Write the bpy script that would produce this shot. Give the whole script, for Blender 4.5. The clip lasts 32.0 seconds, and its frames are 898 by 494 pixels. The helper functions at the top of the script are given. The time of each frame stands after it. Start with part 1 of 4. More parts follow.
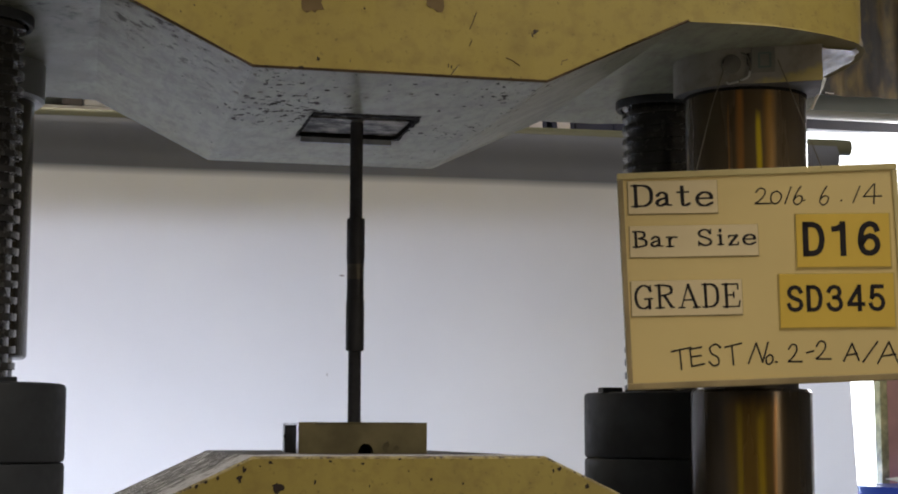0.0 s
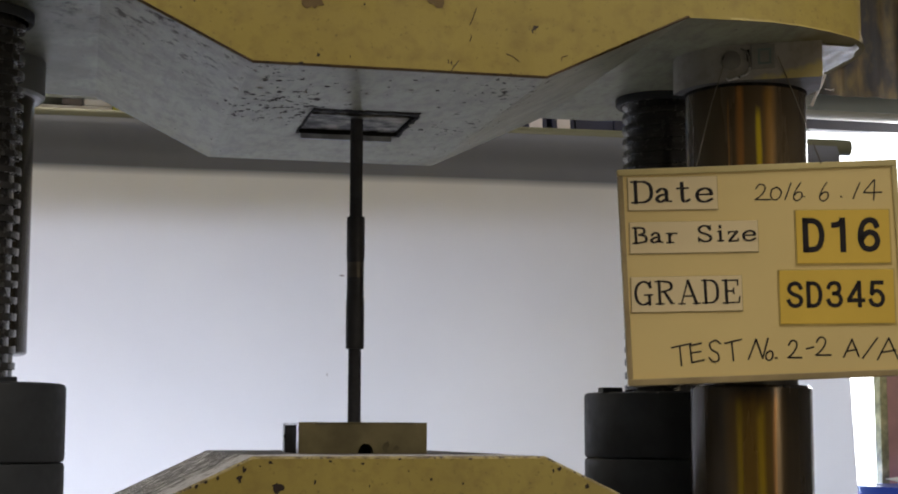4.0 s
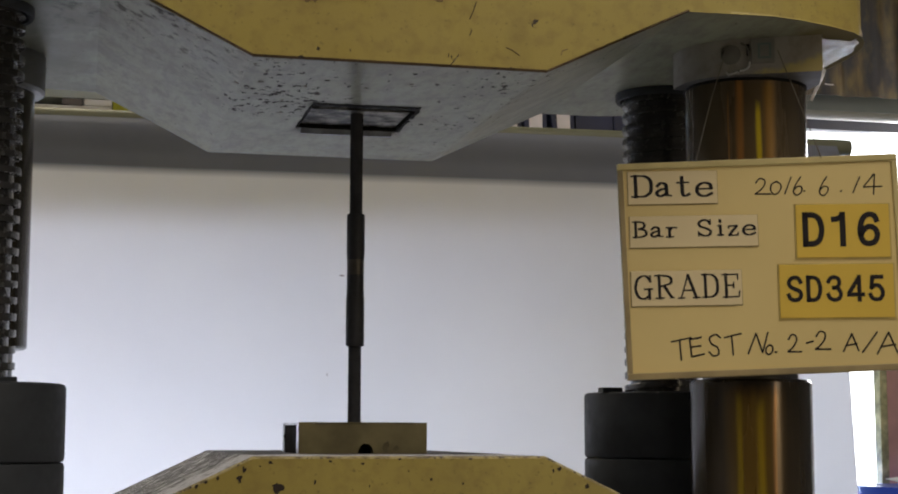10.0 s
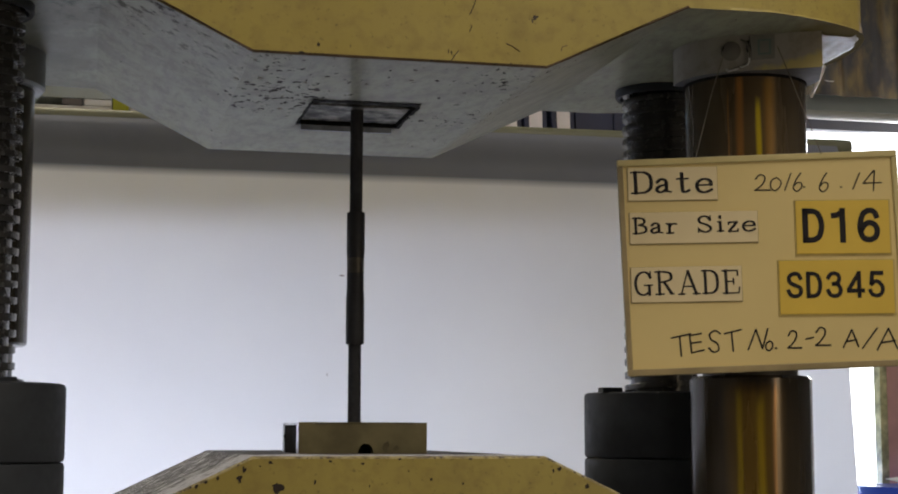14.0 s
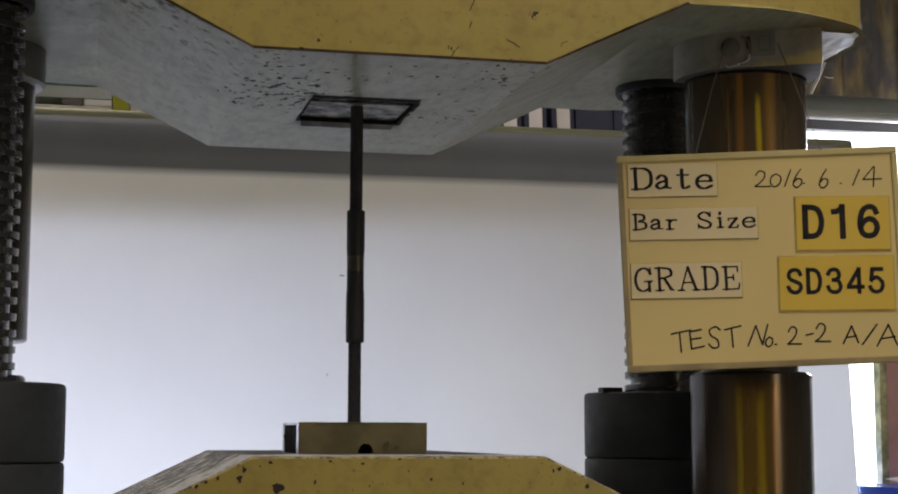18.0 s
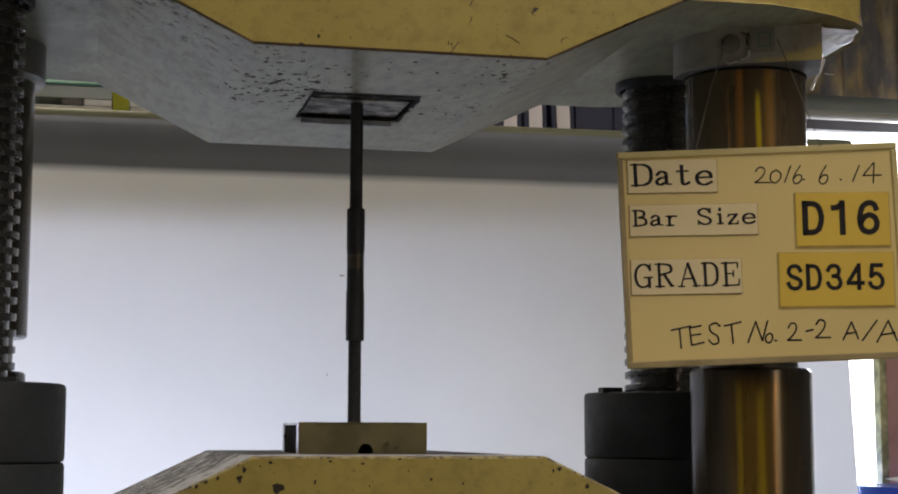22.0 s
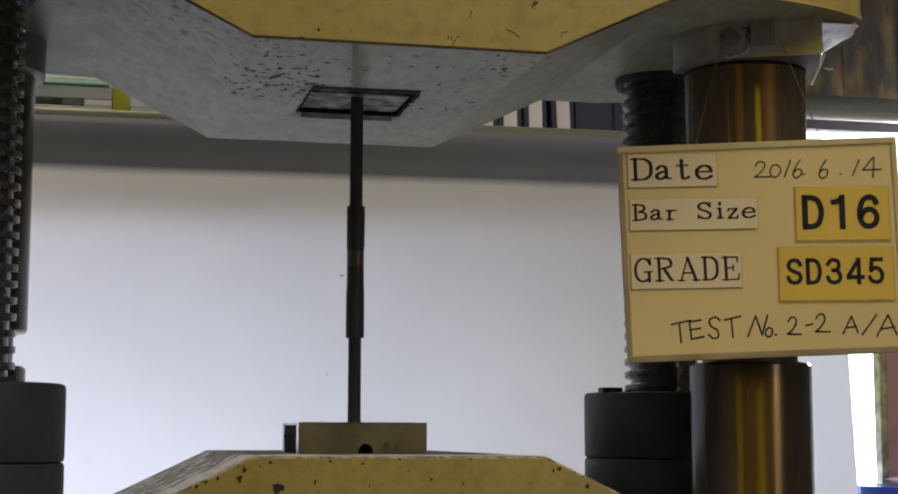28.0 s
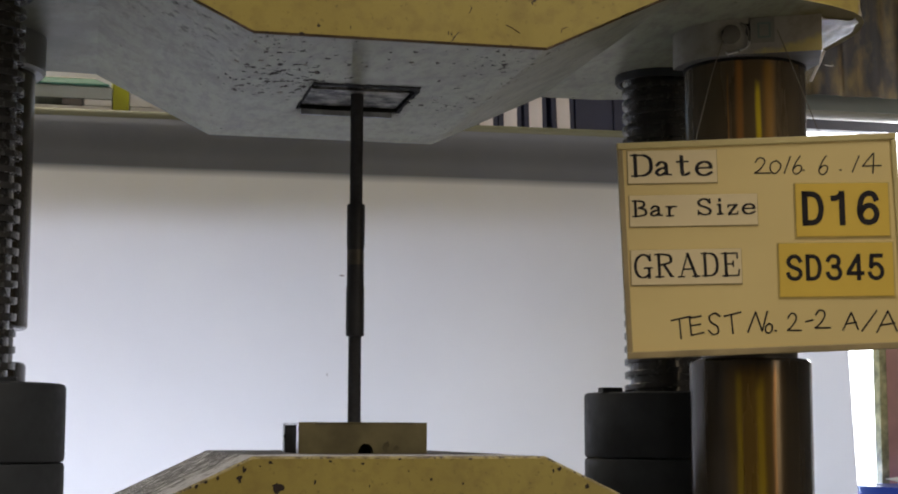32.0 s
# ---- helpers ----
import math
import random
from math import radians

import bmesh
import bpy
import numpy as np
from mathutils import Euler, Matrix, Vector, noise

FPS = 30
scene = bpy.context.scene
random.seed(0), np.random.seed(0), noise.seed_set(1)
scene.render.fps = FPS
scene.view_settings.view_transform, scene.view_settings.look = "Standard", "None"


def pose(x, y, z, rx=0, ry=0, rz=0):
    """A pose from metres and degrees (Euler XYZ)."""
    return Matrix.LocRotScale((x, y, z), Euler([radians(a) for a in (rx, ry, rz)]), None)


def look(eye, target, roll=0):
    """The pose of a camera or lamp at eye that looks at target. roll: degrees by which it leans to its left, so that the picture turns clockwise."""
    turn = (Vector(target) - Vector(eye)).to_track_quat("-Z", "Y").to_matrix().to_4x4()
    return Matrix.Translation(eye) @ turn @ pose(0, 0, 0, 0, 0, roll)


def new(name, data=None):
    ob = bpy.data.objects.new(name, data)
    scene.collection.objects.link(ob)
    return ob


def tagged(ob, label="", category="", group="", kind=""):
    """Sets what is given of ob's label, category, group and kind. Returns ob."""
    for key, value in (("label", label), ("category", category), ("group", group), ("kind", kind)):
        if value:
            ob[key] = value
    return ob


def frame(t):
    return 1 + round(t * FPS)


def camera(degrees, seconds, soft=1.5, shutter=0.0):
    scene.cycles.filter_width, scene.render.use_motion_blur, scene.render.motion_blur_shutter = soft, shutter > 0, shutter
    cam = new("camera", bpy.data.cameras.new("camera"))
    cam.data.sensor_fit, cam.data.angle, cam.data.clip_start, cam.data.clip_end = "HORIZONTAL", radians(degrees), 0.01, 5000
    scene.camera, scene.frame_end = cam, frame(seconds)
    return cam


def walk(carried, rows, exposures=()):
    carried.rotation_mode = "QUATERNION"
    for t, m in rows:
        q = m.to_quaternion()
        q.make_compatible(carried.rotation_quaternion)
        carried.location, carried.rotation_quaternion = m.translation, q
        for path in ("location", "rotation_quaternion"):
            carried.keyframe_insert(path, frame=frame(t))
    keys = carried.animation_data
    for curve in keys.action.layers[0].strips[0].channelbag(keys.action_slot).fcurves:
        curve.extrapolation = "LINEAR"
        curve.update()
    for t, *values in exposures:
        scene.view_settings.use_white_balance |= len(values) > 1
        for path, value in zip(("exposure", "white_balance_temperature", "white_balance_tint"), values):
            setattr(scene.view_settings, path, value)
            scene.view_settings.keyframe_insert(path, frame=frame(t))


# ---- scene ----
SECONDS = 32.0
cam = camera(31.29, SECONDS, soft=1.9)
EYE = (-0.3851, -2.2767, -0.0175)
YAW, PITCH, ROLL = 12.956, 6.664, 0.14
HOLD = pose(*EYE, 90 + PITCH, 0, -YAW) @ pose(0, 0, 0, 0, 0, ROLL)
walk(cam, [(0.0, HOLD), (SECONDS, HOLD)])

# ---- world, lamps, exposure ----
FLOOR = -1.10
CEIL = 2.70
ROOM = (-4.2, 5.2, -5.6, 2.5)   # x0, x1, y0, y1

world = bpy.data.worlds.new("sky")
scene.world = world
world.use_nodes = True
wn = world.node_tree.nodes
sky = wn.new("ShaderNodeTexSky")
sky.sky_type, sky.sun_disc = "NISHITA", False
sky.sun_elevation, sky.sun_rotation = radians(50), radians(60)
world.node_tree.links.new(sky.outputs[0], wn["Background"].inputs[0])
wn["Background"].inputs[1].default_value = 0.12
scene.view_settings.exposure = 0.0


def area_lamp(name, m, sx, sy, watts, colour):
    data = bpy.data.lights.new(name, "AREA")
    data.shape, data.size, data.size_y = "RECTANGLE", sx, sy
    data.energy, data.color = watts, colour
    ob = new(name, data)
    ob.matrix_world = m
    return ob


# daylight in the window behind the screen
area_lamp("daylight_back", look((-1.14, 2.46, -0.52), (-1.14, 1.46, -1.14)), 2.1, 0.56, 96, (0.735, 0.78, 1.0))
area_lamp("daylight_back", look((2.20, 2.46, -0.40), (1.6, 0, -0.40)), 1.0, 0.6, 39, (0.52, 0.64, 1.0))
area_lamp("daylight_side", look((2.50, 2.44, 0.77), (1.2, 0, 0.5)), 0.6, 0.42, 18, (0.95, 0.96, 1.0))
# unseen fill lamps added at the ceiling, front and back, and far behind the camera
area_lamp("ceiling_fill", look((-1.2, -2.3, 2.62), (-1.2, -2.29, 0)), 0.3, 2.4, 24, (1.0, 0.89, 0.76))
area_lamp("ceiling_fill", look((1.4, -2.3, 2.62), (1.4, -2.29, 0)), 0.3, 2.4, 46, (1.0, 0.89, 0.76))
area_lamp("ceiling_fill", look((-1.4, 1.9, 2.62), (-1.4, 1.91, 0)), 2.0, 0.3, 56, (1.0, 0.87, 0.66))
area_lamp("front_fill", look((3.2, -5.5, 0.3), (0.6, 0, 0.1)), 0.6, 1.2, 20, (1.0, 0.80, 0.55))

# ---- materials ----


class Mat:
    """A node material with short ways to wire noise into colour, roughness and relief."""

    def __init__(self, name, rough=0.5, metal=0.0):
        self.m = bpy.data.materials.new(name)
        self.m.use_nodes = True
        self.t = self.m.node_tree
        self.b = self.t.nodes["Principled BSDF"]
        self.b.inputs["Roughness"].default_value = rough
        self.b.inputs["Metallic"].default_value = metal
        self.co = self.t.nodes.new("ShaderNodeTexCoord").outputs["Object"]

    def link(self, a, b):
        self.t.links.new(a, b)

    def noise(self, scale, detail=4, stretch=(1, 1, 1), rough=0.55, shift=0.0):
        mp = self.t.nodes.new("ShaderNodeMapping")
        mp.inputs["Scale"].default_value = stretch
        mp.inputs["Location"].default_value = (shift, shift * 0.7, shift * 1.3)
        self.link(self.co, mp.inputs[0])
        n = self.t.nodes.new("ShaderNodeTexNoise")
        n.inputs["Scale"].default_value, n.inputs["Detail"].default_value = scale, detail
        n.inputs["Roughness"].default_value = rough
        self.link(mp.outputs[0], n.inputs[0])
        return n.outputs[0]

    def ramp(self, fac, lo, hi, a=0.0, b=1.0):
        r = self.t.nodes.new("ShaderNodeMapRange")
        r.inputs[1].default_value, r.inputs[2].default_value = lo, hi
        r.inputs[3].default_value, r.inputs[4].default_value = a, b
        self.link(fac, r.inputs[0])
        return r.outputs[0]

    def math(self, op, a, b):
        n = self.t.nodes.new("ShaderNodeMath")
        n.operation = op
        for i, v in enumerate((a, b)):
            if isinstance(v, (int, float)):
                n.inputs[i].default_value = v
            else:
                self.link(v, n.inputs[i])
        return n.outputs[0]

    def axis(self, which):
        s = self.t.nodes.new("ShaderNodeSeparateXYZ")
        self.link(self.co, s.inputs[0])
        return s.outputs[which]

    def mix(self, fac, a, b):
        n = self.t.nodes.new("ShaderNodeMix")
        n.data_type = "RGBA"
        if isinstance(fac, (int, float)):
            n.inputs[0].default_value = fac
        else:
            self.link(fac, n.inputs[0])
        for i, v in ((6, a), (7, b)):
            if isinstance(v, tuple):
                n.inputs[i].default_value = (*v, 1)
            else:
                self.link(v, n.inputs[i])
        return n.outputs[2]

    def colour(self, c):
        if isinstance(c, tuple):
            self.b.inputs["Base Color"].default_value = (*c, 1)
        else:
            self.link(c, self.b.inputs["Base Color"])
        return self

    def rough(self, r):
        self.link(r, self.b.inputs["Roughness"])
        return self

    def bump(self, h, strength=0.2, dist=0.001):
        n = self.t.nodes.new("ShaderNodeBump")
        n.inputs["Strength"].default_value, n.inputs["Distance"].default_value = strength, dist
        self.link(h, n.inputs["Height"])
        self.link(n.outputs[0], self.b.inputs["Normal"])
        return self


def plain(name, c, rough=0.5, metal=0.0, vary=0.12, scale=40.0, bump=0.1):
    """A surface of one colour with blotches and fine grain."""
    k = Mat(name, rough, metal)
    dark = tuple(v * (1 - 2 * vary) for v in c)
    k.colour(k.mix(k.ramp(k.noise(scale * 0.2, 5), 0.3, 0.7), dark, c))
    k.rough(k.ramp(k.noise(scale, 4), 0.3, 0.7, max(rough - 0.08, 0.02), min(rough + 0.1, 1)))
    k.bump(k.noise(scale * 8, 3), bump, 0.0006)
    return k.m


def paint_yellow():
    k = Mat("yellow_machine_paint", 0.42)
    base = k.mix(k.ramp(k.noise(3.0, 6), 0.3, 0.72), (0.370, 0.290, 0.070), (0.455, 0.368, 0.100))
    base = k.mix(k.ramp(k.noise(14, 5, (1, 1, 0.25), shift=3), 0.55, 0.8, 0, 0.35), base, (0.22, 0.165, 0.06))
    base = k.mix(k.ramp(k.noise(42, 5, shift=11), 0.48, 0.70, 0, 0.36), base, (0.22, 0.15, 0.050))
    base = k.mix(k.ramp(k.noise(160, 3, shift=13), 0.62, 0.72, 0, 0.5), base, (0.13, 0.10, 0.04))
    chips = k.math("MULTIPLY", k.ramp(k.noise(38, 3, shift=7), 0.70, 0.715), k.ramp(k.noise(5, 2, shift=5), 0.46, 0.56))
    k.colour(k.mix(chips, base, (0.045, 0.032, 0.025)))
    k.rough(k.ramp(k.noise(20, 4), 0.3, 0.7, 0.34, 0.55))
    k.bump(k.math("SUBTRACT", k.noise(260, 2), chips), 0.25, 0.0006)
    return k.m


def paint_grey():
    k = Mat("grey_machine_paint", 0.32)
    base = k.mix(k.ramp(k.noise(4.0, 6), 0.3, 0.7), (0.232, 0.240, 0.172), (0.296, 0.305, 0.226))
    base = k.mix(k.ramp(k.noise(24, 6, (0.8, 0.5, 0.8), shift=2), 0.50, 0.75, 0, 0.4), base, (0.115, 0.110, 0.095))
    base = k.mix(k.ramp(k.noise(80, 5, (0.8, 0.28, 0.8), 0.7, shift=21), 0.44, 0.62, 0, 0.45), base, (0.110, 0.105, 0.090))
    x, y = k.axis(0), k.axis(1)
    # mottled dark blotches on the left lug: dirt, plus dimmer light put into the colour
    lug_dim = k.math("MULTIPLY", k.ramp(k.math("ADD", x, k.ramp(k.noise(11, 4, shift=17), 0.3, 0.7, -0.06, 0.06)), -0.35, -0.41, 0.0, 1.0), k.ramp(k.noise(9, 5, (1, 0.7, 1), shift=15), 0.30, 0.60, 0.40, 0.85))
    base = k.mix(lug_dim, base, (0.118, 0.122, 0.096))
    # flaked spots, thickest between the jaws and the left shoulder
    where = k.math("MULTIPLY", k.ramp(x, -0.24, -0.16, 0.0, 1.0), k.ramp(x, -0.08, 0.00, 1.0, 0.0))
    where = k.math("MULTIPLY", where, k.ramp(y, 0.00, 0.12, 1.0, 0.0))
    sparse = k.ramp(k.noise(6, 3, shift=8), 0.40, 0.62, 0.76, 0.69)
    right = k.math("MULTIPLY", k.ramp(x, 0.07, 0.12, 0.0, 0.10), k.math("MULTIPLY", k.ramp(x, 0.20, 0.30, 1.0, 0.0), k.ramp(y, 0.02, 0.16, 1.0, 0.0)))
    sparse = k.math("SUBTRACT", sparse, right)
    level = k.math("SUBTRACT", sparse, k.math("MULTIPLY", where, 0.138))
    fleck = k.ramp(k.math("SUBTRACT", k.noise(175, 3, (0.52, 0.42, 0.7), shift=9), level), 0.0, 0.035)
    # scuffs along the front left shoulder and grease round the jaw opening
    scuff = k.math("MULTIPLY", k.ramp(k.noise(120, 5, (0.40, 0.32, 0.40), 0.65, shift=6), 0.53, 0.64), k.math("MULTIPLY", k.ramp(x, -0.17, -0.22, 0.0, 1.0), k.ramp(y, -0.30, 0.00, 1.0, 0.10)))
    dx = k.math("SUBTRACT", k.math("ABSOLUTE", x, 0), 0.073)
    dy = k.math("SUBTRACT", k.math("ABSOLUTE", k.math("SUBTRACT", y, 0.022), 0), 0.106)
    near = k.ramp(k.math("MAXIMUM", dx, dy), 0.0, 0.022, 1.0, 0.0)
    grease = k.math("MULTIPLY", near, k.ramp(k.noise(30, 4, (1, 0.5, 1), shift=3), 0.36, 0.62))
    dirt = k.math("MAXIMUM", k.math("MULTIPLY", fleck, 0.92), k.math("MAXIMUM", k.math("MULTIPLY", scuff, 0.8), k.math("MULTIPLY", grease, 0.85)))
    # tan, rough and dull end of the right lug, added to mute window glare
    lug_tan = k.ramp(k.math("ADD", x, k.ramp(k.noise(40, 4), 0.3, 0.7, -0.01, 0.01)), 0.545, 0.600)
    base = k.mix(lug_tan, base, (0.205, 0.172, 0.092))
    k.colour(k.mix(dirt, base, (0.022, 0.019, 0.018)))
    k.rough(k.math("MAXIMUM", k.ramp(k.noise(16, 5), 0.3, 0.7, 0.30, 0.42), k.math("MULTIPLY", k.math("MAXIMUM", dirt, lug_tan), 0.85)))
    k.link(k.ramp(k.math("MAXIMUM", dirt, lug_tan), 0, 1, 0.14, 0.03), k.b.inputs["Specular IOR Level"])
    k.bump(k.math("SUBTRACT", k.noise(150, 3), dirt), 0.25, 0.0006)
    return k.m


def worn_steel_paint():
    k = Mat("scuffed_grey_top", 0.5)
    near = k.ramp(k.math("ADD", k.axis(1), k.ramp(k.noise(14, 4, shift=5), 0.3, 0.7, -0.07, 0.07)), -0.27, -0.12, 0.34, -0.02)
    flat = k.ramp(k.math("ABSOLUTE", k.axis(0), 0), 0.165, 0.190, -0.13, 0.02)
    near = k.math("ADD", near, flat)
    n = k.math("ADD", k.noise(150, 6, (0.30, 0.55, 0.30), 0.75), near)
    base = k.mix(k.ramp(n, 0.48, 0.62), (0.070, 0.068, 0.070), (0.80, 0.80, 0.82))
    base = k.mix(k.ramp(k.noise(260, 5, (0.14, 0.5, 0.14), 0.7, shift=12), 0.55, 0.62, 0, 0.6), base, (0.06, 0.057, 0.057))
    base = k.mix(k.ramp(k.noise(70, 4, (0.6, 0.2, 0.6), shift=4), 0.55, 0.66, 0, 0.75), base, (0.05, 0.047, 0.047))
    k.colour(base)
    k.rough(k.ramp(k.noise(30, 4), 0.3, 0.7, 0.5, 0.75))
    k.b.inputs["Specular IOR Level"].default_value = 0.08
    k.bump(k.noise(90, 4), 0.3, 0.001)
    return k.m


def greasy_steel():
    k = Mat("greasy_jaw_steel", 0.35, 0.2)
    c = k.mix(k.ramp(k.noise(120, 6, (0.25, 0.40, 1)), 0.40, 0.60), (0.010, 0.010, 0.009), (0.30, 0.285, 0.25))
    k.colour(k.mix(k.ramp(k.noise(42, 5, (0.5, 0.35, 1), 0.7, shift=2), 0.42, 0.58, 0, 0.9), c, (0.025, 0.024, 0.022)))
    k.rough(k.ramp(k.noise(40, 3), 0.3, 0.7, 0.45, 0.7))
    k.b.inputs["Specular IOR Level"].default_value = 0.2
    k.bump(k.noise(80, 4), 0.3, 0.001)
    return k.m


def worn_edge():
    k = Mat("worn_pale_edge", 0.5)
    c = k.mix(k.ramp(k.noise(150, 5, (0.5, 1, 1), 0.7), 0.36, 0.56), (0.12, 0.085, 0.035), (0.50, 0.42, 0.19))
    k.colour(k.mix(k.ramp(k.noise(200, 2, shift=3), 0.60, 0.64), c, (0.04, 0.03, 0.03)))
    k.bump(k.noise(160, 3), 0.4, 0.001)
    return k.m


def brass_skin(name, dark, mid, streaks=()):
    """Oil-browned brass sleeve; streaks: upright bands on the viewed side (side, half width, top height, colour)."""
    k = Mat(name, 0.3, 0.35)
    c = k.mix(k.ramp(k.noise(13, 5, (1, 1, 0.05), shift=1.7), 0.40, 0.62), dark, mid)
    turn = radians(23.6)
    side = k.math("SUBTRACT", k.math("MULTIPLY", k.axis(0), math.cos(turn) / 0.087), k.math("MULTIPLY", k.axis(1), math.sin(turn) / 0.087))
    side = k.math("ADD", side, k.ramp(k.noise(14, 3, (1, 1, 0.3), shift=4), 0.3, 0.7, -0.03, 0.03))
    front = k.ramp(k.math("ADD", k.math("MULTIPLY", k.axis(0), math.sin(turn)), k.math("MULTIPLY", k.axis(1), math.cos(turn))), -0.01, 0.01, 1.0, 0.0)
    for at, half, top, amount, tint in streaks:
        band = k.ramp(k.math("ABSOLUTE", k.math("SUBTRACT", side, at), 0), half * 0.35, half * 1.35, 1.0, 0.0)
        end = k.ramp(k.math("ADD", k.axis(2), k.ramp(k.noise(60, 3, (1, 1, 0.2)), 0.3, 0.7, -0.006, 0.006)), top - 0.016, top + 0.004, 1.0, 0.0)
        breakup = k.ramp(k.noise(34, 4, (1, 1, 0.12), shift=at * 9), 0.30, 0.62, 0.60, 1.0)
        breakup = k.math("MULTIPLY", breakup, k.ramp(k.noise(11, 4, (1, 1, 0.45), shift=at * 5 + 2), 0.34, 0.60, 0.75, 1.0))
        fac = k.math("MULTIPLY", k.math("MULTIPLY", band, end), k.math("MULTIPLY", k.math("MULTIPLY", breakup, front), amount))
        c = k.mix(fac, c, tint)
    k.colour(c)
    k.rough(k.ramp(k.noise(30, 4, (1, 1, 0.1)), 0.3, 0.7, 0.19, 0.30))
    k.bump(k.noise(120, 3, (1, 1, 0.04)), 0.08, 0.0004)
    return k.m


def screen_cloth():
    # thin white cloth: half of its light passes through
    k = Mat("white_screen_cloth", 0.85)
    c = k.mix(k.ramp(k.noise(2.2, 4), 0.3, 0.7), (0.76, 0.76, 0.77), (0.82, 0.82, 0.82))
    # the sheet's top fades by height into the border's grey
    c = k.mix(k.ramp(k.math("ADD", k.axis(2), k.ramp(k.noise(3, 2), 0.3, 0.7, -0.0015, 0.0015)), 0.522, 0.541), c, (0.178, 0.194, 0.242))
    k.colour(c)
    k.bump(k.noise(500, 2), 0.1, 0.0004)
    tr = k.t.nodes.new("ShaderNodeBsdfTranslucent")
    k.link(c, tr.inputs[0])
    ms = k.t.nodes.new("ShaderNodeMixShader")
    ms.inputs[0].default_value = 0.42
    k.link(k.b.outputs[0], ms.inputs[1])
    k.link(tr.outputs[0], ms.inputs[2])
    k.link(ms.outputs[0], k.t.nodes["Material Output"].inputs[0])
    return k.m


def clear_tape(name, rough):
    """Milky thin tape: shiny, and light passes through it."""
    k = Mat(name, rough, 0.4)
    k.b.inputs["Specular IOR Level"].default_value = 0.9
    c = k.mix(k.ramp(k.noise(60, 4), 0.35, 0.65), (0.86, 0.80, 0.70), (0.97, 0.94, 0.90))
    k.colour(c)
    k.bump(k.noise(90, 4), 0.5, 0.003)
    tr = k.t.nodes.new("ShaderNodeBsdfTranslucent")
    k.link(c, tr.inputs[0])
    ms = k.t.nodes.new("ShaderNodeMixShader")
    ms.inputs[0].default_value = 0.55
    k.link(k.b.outputs[0], ms.inputs[1])
    k.link(tr.outputs[0], ms.inputs[2])
    k.link(ms.outputs[0], k.t.nodes["Material Output"].inputs[0])
    return k.m


def curtain_cloth():
    """Old brown cloth, faded to ochre in long uneven patches."""
    k = Mat("faded_brown_curtain", 0.85)
    fade = k.ramp(k.noise(11, 4, (1, 1, 0.5), shift=5), 0.46, 0.66)
    c = k.mix(fade, (0.040, 0.036, 0.028), (0.19, 0.135, 0.038))
    k.colour(k.mix(k.ramp(k.noise(60, 3, (1, 1, 0.1)), 0.40, 0.65, 0, 0.5), c, (0.06, 0.045, 0.025)))
    k.bump(k.noise(300, 3), 0.2, 0.0006)
    return k.m


def glow(name, c, strength):
    k = Mat(name, 1.0)
    k.colour((0, 0, 0))
    k.b.inputs["Emission Color"].default_value = (*c, 1)
    k.b.inputs["Emission Strength"].default_value = strength
    return k.m


YELLOW = paint_yellow()
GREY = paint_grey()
SCUFF = worn_steel_paint()
COPPER, GOLD, OCHRE_BAND, AMBER = (0.46, 0.20, 0.045), (1.0, 0.76, 0.004), (0.20, 0.115, 0.014), (0.36, 0.185, 0.022)
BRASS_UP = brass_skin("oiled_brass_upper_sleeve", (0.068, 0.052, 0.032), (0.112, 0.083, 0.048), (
    (0.12, 0.42, 0.425, 0.30, OCHRE_BAND), (-0.10, 0.060, 0.425, 1.0, COPPER), (0.38, 0.085, 0.425, 0.95, AMBER), (0.21, 0.044, 0.386, 1.0, GOLD), (-0.28, 0.014, 0.400, 0.8, COPPER)))
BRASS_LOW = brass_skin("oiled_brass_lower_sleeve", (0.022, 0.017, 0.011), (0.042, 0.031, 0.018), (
    (0.06, 0.38, -0.010, 0.80, OCHRE_BAND), (-0.18, 0.050, -0.020, 0.16, GOLD), (0.16, 0.065, -0.030, 0.20, GOLD), (0.37, 0.028, -0.004, 0.45, COPPER)))
BROWN_BRASS = brass_skin("browned_brass_sleeve", (0.030, 0.026, 0.021), (0.050, 0.041, 0.029))
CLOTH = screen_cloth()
PALE_EDGE = worn_edge()
CHIP = plain("bare_rusty_chip", (0.040, 0.026, 0.020), 0.7, 0.0, 0.3, 200, 0.3)
STAIN = plain("oil_stain", (0.20, 0.135, 0.05), 0.4, 0.0, 0.2, 60, 0.1)
EDGE = plain("rusty_worn_edge", (0.125, 0.076, 0.038), 0.7, 0.0, 0.25, 120, 0.4)
BLACK_STEEL = plain("black_oxide_steel", (0.038, 0.044, 0.053), 0.60, 0.1, 0.2, 60, 0.15)
BLACK_STEEL.node_tree.nodes["Principled BSDF"].inputs["Specular IOR Level"].default_value = 0.3
DARK_NECK = plain("dark_column_steel", (0.08, 0.077, 0.075), 0.4, 0.5, 0.2, 60, 0.1)
THREAD = plain("oily_thread_steel", (0.052, 0.052, 0.054), 0.22, 0.1, 0.2, 90, 0.1)
THREAD.node_tree.nodes["Principled BSDF"].inputs["Specular IOR Level"].default_value = 0.5
